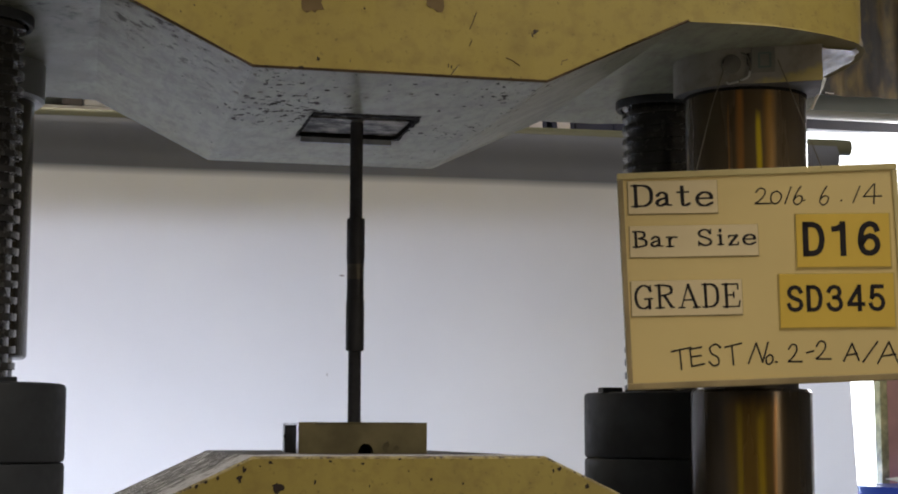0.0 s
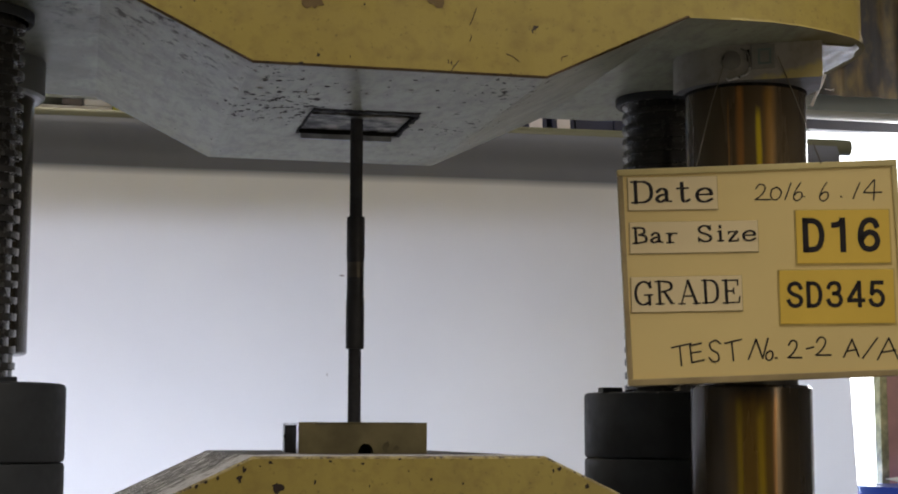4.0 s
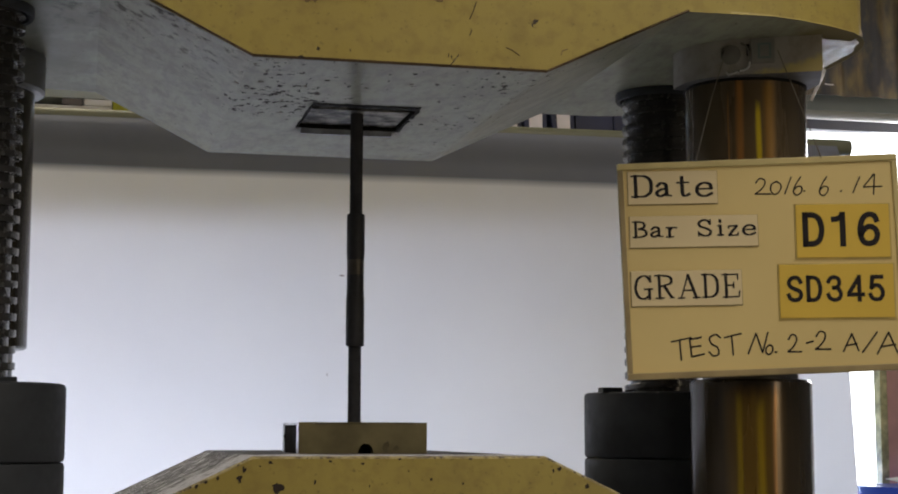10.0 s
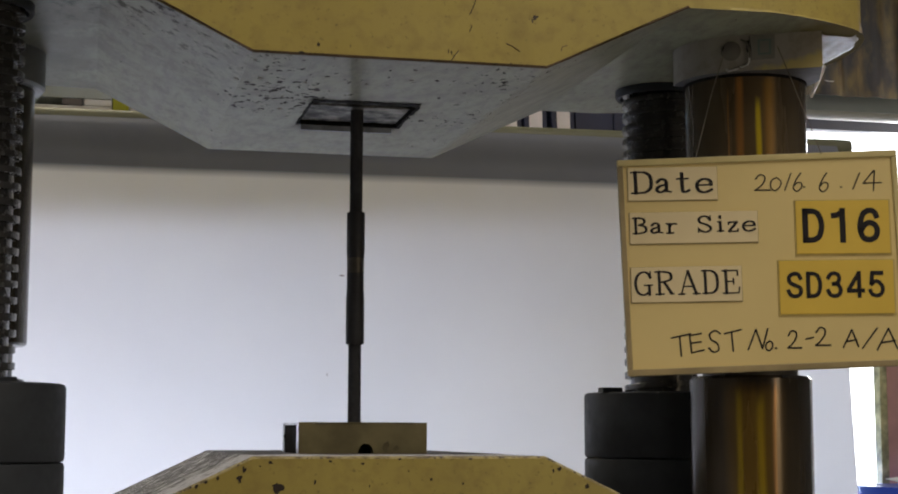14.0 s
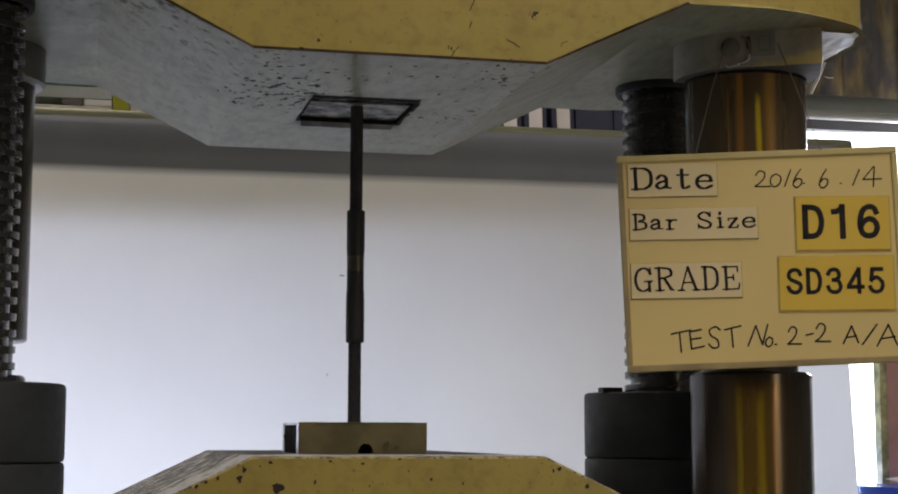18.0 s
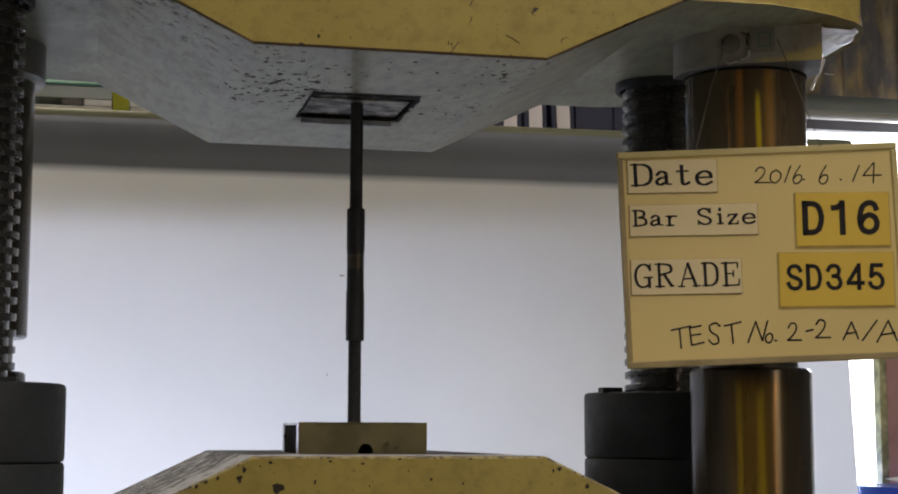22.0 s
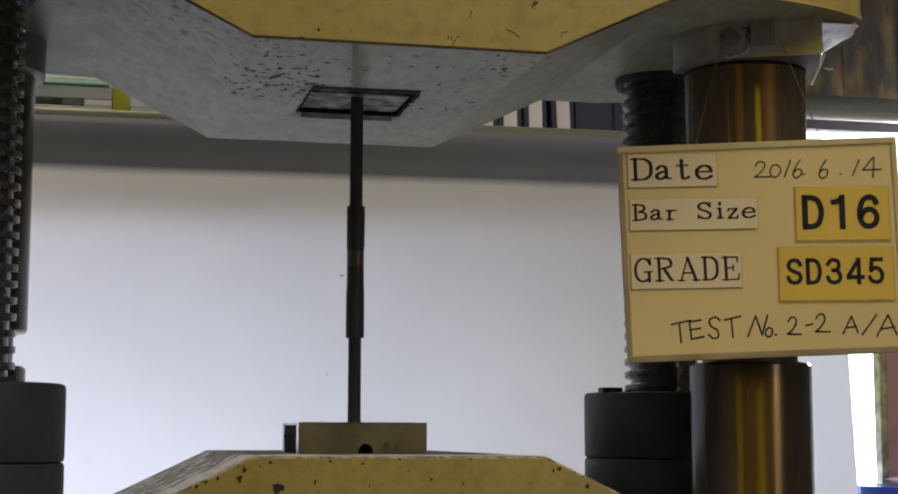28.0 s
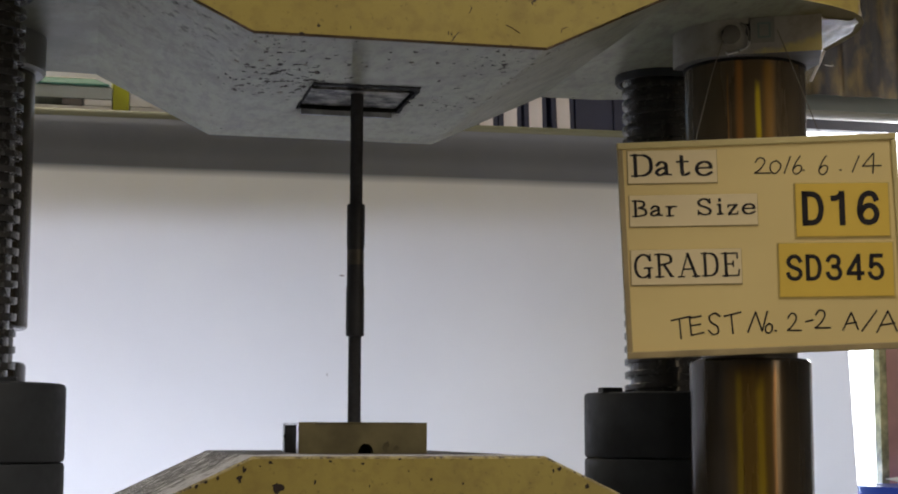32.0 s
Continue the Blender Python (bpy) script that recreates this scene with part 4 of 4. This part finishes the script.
# strokes in a unit box; k thick, n thin, c curved thick, h curved thin
SERIF = {
    "D": [("k", [(.2, 0), (.2, 1)]), ("n", [(0, .02), (.5, .02)]), ("n", [(0, .98), (.5, .98)]), ("c", [(.35, .98), (.62, .96), (.86, .80), (.92, .5), (.86, .20), (.62, .04), (.35, .02)])],
    "a": [("c", [(.12, .48), (.38, .62), (.66, .54), (.7, .36)]), ("k", [(.7, .42), (.7, .06)]), ("n", [(.7, .04), (1, .02)]), ("c", [(.7, .36), (.3, .3), (.08, .15), (.3, .01), (.7, .13)])],
    "t": [("c", [(.42, .92), (.42, .5), (.44, .12), (.62, .02), (.98, .1)]), ("n", [(0, .66), (.95, .66)])],
    "e": [("n", [(.06, .36), (.93, .36)]), ("c", [(.93, .36), (.84, .57), (.5, .65), (.16, .52), (.06, .3), (.2, .08), (.55, .01), (.95, .13)])],
    "B": [("k", [(.22, 0), (.22, 1)]), ("n", [(0, .02), (.5, .02)]), ("n", [(0, .98), (.5, .98)]), ("c", [(.45, .98), (.8, .9), (.82, .65), (.45, .53)]), ("c", [(.45, .53), (.9, .42), (.92, .12), (.45, .02)])],
    "r": [("k", [(.3, 0), (.3, .6)]), ("n", [(0, .02), (.65, .02)]), ("n", [(0, .6), (.3, .6)]), ("c", [(.3, .4), (.55, .58), (.95, .58)])],
    "S": [("c", [(.88, .76), (.7, .95), (.4, .99), (.12, .82), (.22, .6), (.6, .47), (.9, .28), (.8, .06), (.45, .01), (.1, .16)]), ("n", [(.9, .72), (.9, 1)]), ("n", [(.07, 0), (.07, .28)])],
    "i": [("k", [(.5, 0), (.5, .62)]), ("n", [(.05, .02), (.95, .02)]), ("n", [(.1, .6), (.5, .6)]), ("k", [(.5, .84), (.5, .96)])],
    "z": [("n", [(.05, .46), (.08, .6)]), ("n", [(.05, .6), (.95, .6)]), ("k", [(.88, .6), (.1, .03)]), ("n", [(.05, .02), (.95, .02)]), ("n", [(.95, .02), (.98, .18)])],
    "G": [("c", [(.9, .74), (.76, .93), (.48, .99), (.18, .82), (.07, .46), (.2, .12), (.5, .01), (.8, .12)]), ("n", [(.55, .42), (1, .42)]), ("k", [(.82, .42), (.82, 0)]), ("n", [(.9, .74), (.9, 1)])],
    "R": [("k", [(.22, 0), (.22, 1)]), ("n", [(0, .02), (.45, .02)]), ("n", [(0, .98), (.5, .98)]), ("c", [(.45, .98), (.82, .9), (.84, .64), (.3, .52)]), ("k", [(.5, .52), (.86, .04)]), ("n", [(.82, .02), (1, .02)])],
    "A": [("n", [(.1, 0), (.48, 1)]), ("k", [(.48, 1), (.88, 0)]), ("n", [(.22, .34), (.74, .34)]), ("n", [(-.04, .02), (.28, .02)]), ("n", [(.7, .02), (1.06, .02)])],
    "E": [("k", [(.22, 0), (.22, 1)]), ("n", [(0, .98), (.92, .98)]), ("n", [(.92, .98), (.92, .76)]), ("n", [(.25, .52), (.66, .52)]), ("n", [(.66, .4), (.66, .64)]), ("n", [(0, .02), (.95, .02)]), ("n", [(.95, .02), (1, .26)])],
}
PEN = {
    "2": [("h", [(.1, .72), (.35, .98), (.66, .9), (.66, .6), (.36, .25), (.02, .03)]), ("n", [(.02, .03), (1, 0)])],
    "0": [("h", [(.6, 1), (.15, .8), (.03, .3), (.35, 0), (.8, .25), (.95, .7), (.6, 1)])],
    "1": [("n", [(.95, 1), (.05, 0)])],
    "6": [("h", [(.85, 1), (.35, .62), (.05, .2), (.35, 0), (.8, .15), (.9, .42), (.5, .48), (.12, .3)])],
    "4": [("n", [(.62, 1), (.02, .38)]), ("n", [(.02, .38), (1, .38)]), ("n", [(.66, 1), (.54, 0)])],
    "T": [("n", [(0, .84), (1, 1)]), ("n", [(.42, .9), (.46, 0)])],
    "E": [("n", [(.06, .94), (.14, 0)]), ("n", [(.06, .9), (.86, 1)]), ("n", [(.1, .5), (.8, .56)]), ("n", [(.14, 0), (1, .12)])],
    "S": [("h", [(.95, .84), (.6, 1), (.15, .85), (.25, .58), (.7, .38), (.75, .08), (.35, 0), (.03, .2)])],
    "N": [("n", [(0, 0), (.42, .98)]), ("n", [(.42, .98), (.68, .04)]), ("n", [(.68, .04), (.98, 1)])],
    "o": [("h", [(.6, 1), (.1, .7), (.05, .2), (.45, 0), (.9, .3), (.95, .8), (.6, 1)])],
    "-": [("n", [(0, .2), (1, .9)])],
    "A": [("n", [(0, 0), (.62, 1)]), ("n", [(.62, 1), (1, .02)]), ("n", [(.2, .34), (.92, .42)])],
    "/": [("n", [(1, 1), (0, 0)])],
    ".": [("n", [(.2, .5), (.8, .4)])],
}


def write(name, rows, glyphs, thick, thin, parent, label, y=-0.0022, turn=0.0):
    """Letters as ink strokes, each a part: (character, left, base, width, height) in millimetres on the board."""
    back = parent.matrix_basis.inverted() if parent is not sign else Matrix()
    mid = parent.matrix_basis.translation if parent is not sign else Vector()
    back = back @ Matrix.Translation(mid) @ pose(0, 0, 0, 0, turn, 0) @ Matrix.Translation(-mid)
    for ch, x, z, w, h in rows:
        bm = bmesh.new()
        for kind, pts in glyphs[ch]:
            line = [Vector(((x + u * w) / 1000, (z + v * h) / 1000)) for u, v in pts]
            line = smooth_line(line) if kind in "ch" else line
            ribbon(bm, line, (thick if kind in "kc" else thin) / 1000, y - 0.0004, y, thin / 1000 if kind == "c" else None)
        bm.transform(back)
        part(name, bm, INK, parent, label)


write("letter", [("D", -174, 101, 30, 30), ("a", -141, 101, 22, 30), ("t", -111, 100, 17, 29), ("e", -85, 99, 23, 29)], SERIF, 5.0, 2.3, card_date, "black serif letter")
write("letter", [("B", -175, 45, 19, 22), ("a", -151, 45, 17, 22), ("r", -129, 44, 15, 22), ("S", -86, 44, 20, 22), ("i", -59, 44, 9, 22), ("z", -44, 43, 14, 22), ("e", -24, 43, 18, 21)],
      SERIF, 3.7, 2.0, card_size, "black serif letter")
write("letter", [("G", -177, -40, 25, 32), ("R", -148, -40, 25, 32), ("A", -116, -41, 27, 32), ("D", -84, -41, 23, 32), ("E", -56, -42, 23, 32)], SERIF, 3.9, 2.0, card_grade, "black serif letter")
write("pen_mark", [("2", -4, 99, 22, 22), ("0", 18, 98, 16, 18), ("1", 37, 98, 11, 23), ("6", 49, 96, 14, 25), (".", 63, 100, 3, 3), ("6", 85, 94, 14, 26), (".", 114, 98, 3, 3), ("1", 131, 96, 12, 22), ("4", 146, 93, 26, 28)],
      PEN, 1.9, 1.8, sign, "handwritten figure in black pen", -0.0001)
write("pen_mark", [("T", -130, -125, 27, 30), ("E", -106, -121, 20, 26), ("S", -80, -121, 18, 29), ("T", -57, -121, 23, 29), ("N", -26, -120, 29, 28), ("o", -2, -122, 10, 13), (".", 10, -121, 4, 4),
                      ("2", 28, -120, 19, 24), ("-", 54, -109, 10, 3), ("2", 66, -118, 21, 25), ("A", 104, -122, 21, 24), ("/", 130, -124, 22, 27), ("A", 150, -127, 28, 29)],
      PEN, 2.3, 2.2, sign, "handwritten letter in black pen", -0.0001)


BOLD = {
    "D": [("k", [(.15, .05), (.15, .95)]), ("h", [(.15, .91), (.50, .91), (.74, .80), (.85, .50), (.74, .20), (.50, .09), (.15, .09)])],
    "1": [("k", [(.78, .05), (.78, .95)]), ("h", [(.12, .785), (.42, .80), (.72, .88)])],
    "6": [("h", [(.84, .74), (.74, .88), (.52, .92), (.28, .82), (.16, .58), (.15, .34), (.27, .14), (.50, .08), (.74, .14), (.85, .32), (.76, .50), (.54, .57), (.32, .50), (.17, .34)])],
    "S": [("h", [(.85, .73), (.72, .88), (.50, .92), (.27, .86), (.17, .70), (.30, .56), (.55, .48), (.78, .40), (.85, .25), (.72, .12), (.48, .08), (.25, .14), (.13, .29)])],
    "3": [("h", [(.14, .74), (.28, .88), (.50, .92), (.72, .86), (.78, .70), (.66, .56), (.42, .53)]), ("h", [(.42, .53), (.70, .50), (.85, .30), (.74, .13), (.48, .08), (.24, .14), (.12, .29)])],
    "4": [("k", [(.70, .05), (.70, .95)]), ("k", [(.66, .88), (.14, .32)]), ("k", [(.10, .27), (.93, .27)])],
    "5": [("k", [(.24, .92), (.84, .92)]), ("k", [(.26, .90), (.20, .52)]), ("h", [(.19, .50), (.38, .60), (.62, .59), (.83, .42), (.83, .24), (.68, .11), (.45, .08), (.22, .14), (.11, .28)])],
}
write("letter", [("D", 57.5, 22, 32, 48), ("1", 98, 22, 20, 48), ("6", 133, 22, 33, 48)], BOLD, 8.0, 7.6, card_bar, "bold black figure", turn=1.6)
write("letter", [("S", 30.5, -54, 24, 37), ("D", 57.5, -54, 23.5, 37), ("3", 85, -54, 24, 37), ("4", 113, -54, 25.5, 37), ("5", 143, -54, 23.5, 37)], BOLD, 5.6, 5.4, card_steel, "bold black figure", turn=1.6)
part("hanging_wire", rod([(-0.0335, 0.0118, 0.2935), (-0.0540, 0.0060, 0.240), (-0.0832, -0.0035, 0.147)], 0.0007), DARK_WIRE, sign, "thin hanging wire")
part("hanging_wire", rod([(0.0389, -0.0068, 0.2992), (0.0560, -0.0064, 0.250), (0.0905, -0.0035, 0.146)], 0.0007), DARK_WIRE, sign, "thin hanging wire")


# ---- projection screen ----
SCR = pose(0.0, 1.10, 0.0, 0, 0, -1.6)
screen = thing("projection_screen", 0, 0, 0, "white pull-down screen with grey top border and cream roller", "screen")
screen.matrix_basis = SCR
bm = bmesh.new()
nx, nz = 70, 30
# the sheet runs on left and down, unseen, to block stray daylight
xs, zs = np.linspace(-1.75, 1.297, nx), np.linspace(-1.00, 0.540, nz)
grid = [[bm.verts.new((x + max(0.0, x - 1.0) * 0.16 * max(0.0, 0.48 - z), 0.004 * math.sin(2.3 * x + 0.8) + 0.003 * math.sin(5.1 * x) * (0.6 - z), z)) for x in xs] for z in zs]
for j in range(nz - 1):
    for i in range(nx - 1):
        bm.faces.new((grid[j][i], grid[j][i + 1], grid[j + 1][i + 1], grid[j + 1][i]))
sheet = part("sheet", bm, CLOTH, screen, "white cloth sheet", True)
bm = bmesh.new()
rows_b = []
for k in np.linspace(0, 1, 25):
    # the border bellies forward below the roller and falls back to the sheet, shaped to shade a dark line
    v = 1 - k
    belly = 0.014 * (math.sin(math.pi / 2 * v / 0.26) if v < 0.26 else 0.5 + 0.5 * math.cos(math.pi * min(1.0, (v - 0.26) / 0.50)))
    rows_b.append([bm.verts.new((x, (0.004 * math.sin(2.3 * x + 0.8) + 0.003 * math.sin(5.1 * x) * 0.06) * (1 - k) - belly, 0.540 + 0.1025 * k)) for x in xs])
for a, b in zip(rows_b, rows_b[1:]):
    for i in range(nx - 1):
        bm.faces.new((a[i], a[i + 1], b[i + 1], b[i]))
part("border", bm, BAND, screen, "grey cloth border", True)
for x, z, w, h in ((0.1271, 0.1074, 0.002, 0.008), (0.1567, 0.3189, 0.014, 0.004), (0.168, 0.321, 0.004, 0.003)):
    y = 0.004 * math.sin(2.3 * x + 0.8) + 0.003 * math.sin(5.1 * x) * (0.6 - z)
    part("speck", slab([(x - w / 2, z), (x, z - h / 2), (x + w / 2, z + h * 0.1), (x, z + h / 2)], y - 0.0012, y), SPECK, screen)
bm = lathe([(0, 0), (0.0185, 0), (0.0185, 3.19), (0, 3.19)], 40)
bmesh.ops.rotate(bm, verts=bm.verts, cent=(0, 0, 0), matrix=Matrix.Rotation(radians(90), 3, "Y"))
part("roller", shift(bm, -1.854, 0.0188, 0.6425), ROLLER, screen, "cream roller tube", True)
part("bottom_bar", box(-1.75, 1.320, -0.012, 0.012, -1.025, -0.998, 0.004), WHITE_METAL, screen)
for x in (-1.70, 1.10):
    part("hanging_rod", rod([(x, 0.02, 0.655), (x, 0.02, CEIL)], 0.005), WHITE_METAL, screen)

# ---- shelf with files behind the screen ----
shelf = thing("shelf_and_blocker", 0.2, 1.62, FLOOR, "plain grey steel shelf with an unseen body added to shade the screen", "cabinet")
SH = 0.70
# unseen body added under the shelf to block daylight from the sheet's top
part("body", box(-1.6, 1.1, -0.22, 0.25, 0.235 - FLOOR, SH - 0.031 - FLOOR, 0.003), GREY_METAL, shelf)
part("top_board", box(-1.61, 1.11, -0.225, 0.255, SH - 0.03 - FLOOR, SH - FLOOR, 0.003), GREY_METAL, shelf)
for y in (-0.21, 0.21):
    part("leg", box(-1.58, -1.55, y, y + 0.03, 0, 0.234 - FLOOR, 0.003), GREY_METAL, shelf)
# unseen panel added to keep the right-hand daylight off the sheet's middle
part("side_blocker", box(1.07, 1.10, -0.22, 0.25, 0, 0.234 - FLOOR, 0.003), GREY_METAL, shelf)


def lying_stack(x0, x1, z0, z1, material, label, name, category, y0=1.42, y1=1.70):
    t = thing(name, (x0 + x1) / 2, (y0 + y1) / 2, z0, label, category)
    hx, hy = (x1 - x0) / 2, (y1 - y0) / 2
    part("body", box(-hx, hx, -hy, hy, 0, z1 - z0, 0.002), material, t)
    return t


lying_stack(-0.52, -0.3285, SH, 0.726, PAPER, "stack of white paper lying on the shelf", "paper_stack", "paper")
lying_stack(-0.44, -0.395, 0.727, 0.742, plain("grey_card", (0.16, 0.14, 0.13), 0.7), "flat grey-brown card box on the paper", "card_box", "box")
lying_stack(-0.392, -0.3285, 0.727, 0.742, PAPER, "white notepad on the paper stack", "notepad", "paper")
lying_stack(-0.53, -0.3285, 0.743, 0.772, plain("pale_green_grey", (0.40, 0.43, 0.40), 0.6), "pale grey file box lying flat", "file_box", "box")
tray = thing("plastic_tray", -0.450, 1.56, 0.773, "green plastic tray lying upside down under crinkled film", "tray")
bm = bmesh.new()
loops = []
for hx, hy, z in ((0.111, 0.144, 0.0), (0.114, 0.147, 0.0015), (0.113, 0.146, 0.004), (0.084, 0.117, 0.0205), (0.081, 0.114, 0.0220)):
    loops.append([bm.verts.new((sx * hx, sy * hy, z)) for sx, sy in ((-1, -1), (1, -1), (1, 1), (-1, 1))])
for a, b in zip(loops, loops[1:]):
    for i in range(4):
        bm.faces.new((a[i], a[(i + 1) % 4], b[(i + 1) % 4], b[i]))
bm.faces.new(loops[0])
bm.faces.new(loops[-1])
part("body", bm, GREEN, tray)
for y in (-0.114, 0.114):
    part("film_edge", rod([(-0.082 + 0.0103 * i, y, 0.0225 + 0.0016 * noise.noise((i * 0.9, y, 0.0))) for i in range(17)], 0.0018, 8), TAIL, tray, "crinkled shiny film edge", True)
lying_stack(-0.327, -0.290, SH, 0.85, LIME, "yellow-green upright file on the shelf", "file", "file")
lying_stack(-0.2885, -0.10, SH, 0.728, PAPER, "stack of white paper lying on the shelf", "paper_stack", "paper")
lying_stack(-0.2885, -0.12, 0.729, 0.790, PAPER, "stack of white paper lying on the shelf", "paper_stack", "paper")


def binder(x, w, label, spine=True, tilt=-1.6):
    t = thing("binder", x, 1.50, SH, label, "binder", "binders on the shelf")
    part("cover", box(-w / 2, w / 2, -0.10, 0.12, 0, 0.30, 0.003), NAVY, t)
    if spine:
        part("spine_label", box(-0.0165, 0.0165, -0.1025, -0.1005, 0.012, 0.27, 0.0006), SPINE, t, "pale paper spine label")
    t.rotation_euler = (0, radians(tilt), 0)
    return t


for x, tilt in ((0.552, -0.4), (0.612, -0.8), (0.676, -1.4), (0.747, -2.6)):
    binder(x, 0.058, "navy blue binder with pale spine label", tilt=tilt)
for i in range(3):
    binder(0.826 + 0.098 * i, 0.096, "thick plain navy blue binder", False)


# ---- far window corner ----

bm = bmesh.new()
xs2 = np.linspace(1.2, 4.4, 180)
lo = [bm.verts.new((x, 2.40 + 0.007 * math.sin(38 * x) + 0.006 * math.sin(91 * x + 1), 1.0716)) for x in xs2]
hi = [bm.verts.new((x, 2.40 + 0.007 * math.sin(38 * x) + 0.005 * math.sin(91 * x + 1), 2.45)) for x in xs2]
for i in range(len(xs2) - 1):
    bm.faces.new((lo[i], lo[i + 1], hi[i + 1], hi[i]))
curtain = part("curtain", bm, CURTAIN, None, "", True)
curtain.modifiers.new("thick", "SOLIDIFY").thickness = 0.004
tagged(curtain, "brown folded curtain above the window", "curtain")
tagged(part("trim", box(1.0, 4.4, 2.44, 2.499, 1.0290, 1.110, 0.003), GREY_METAL), "grey-green window head trim", "trim", kind="structure")
bm = lathe([(0, 0), (0.0150, 0), (0.0150, 3.2), (0, 3.2)], 28)
bmesh.ops.rotate(bm, verts=bm.verts, cent=(0, 0, 0), matrix=Matrix.Rotation(radians(90), 3, "Y"))
tagged(part("curtain_rail", shift(bm, 1.1, 2.40, 1.0060), RAIL, None, "", True), "white round curtain rail over the window", "rail")
# grey strip added in front, to stand in for the window head's shade
tagged(part("window_head_strip", box(1.0, 4.4, 2.455, 2.499, 0.9700, 1.0280, 0.003), HEAD_SHADE), "grey strip standing in for the shaded window head", "window frame", kind="structure")
panel = thing("leaning_panel", 2.006, 2.2, FLOOR, "reddish-brown board with a pale yellow edge post before the window", "board")
part("board", box(0.001, 0.8, -0.01, 0.01, 0.0, 1.62, 0.002), PINK, panel)
part("edge_post", box(-0.025, -0.001, -0.02, 0.02, 0.0, 1.62, 0.003), OCHRE, panel, "weathered yellowish post")
drum = thing("plastic_drum", 2.022, 1.90, FLOOR, "blue plastic drum below the window", "drum")
part("shell", lathe([(0, 0), (0.24, 0), (0.25, 0.02), (0.25, 0.3), (0.258, 0.32), (0.25, 0.34), (0.25, 0.62), (0.258, 0.64), (0.25, 0.66), (0.25, 0.92), (0.24, 0.94), (0, 0.94)], 48), BLUE, drum, "", True)
paper = part("paper_sheet", slab([(-0.08, -0.08), (0.08, -0.10), (0.09, 0.08), (-0.06, 0.09)], 0.0, 0.002, "xy"), PAPER)
paper.matrix_basis = pose(1.95, 1.90, FLOOR + 0.960, 3, -7, 0)
tagged(paper, "sheet of white paper lying on the blue drum", "paper")


def motions():
    # the upper crosshead, its columns and the sign rise; the specimen stretches half as far
    def rise(ob, metres):
        base = ob.matrix_basis.copy()
        rows = []
        for t in range(0, 33, 4):
            rows.append((float(t), Matrix.Translation((0, 0, metres * t / 32.0)) @ base))
        walk(ob, rows)

    for ob in (upper, column_r, column_l, sign):
        rise(ob, 0.0425)
    rise(specimen, 0.0209)


motions()
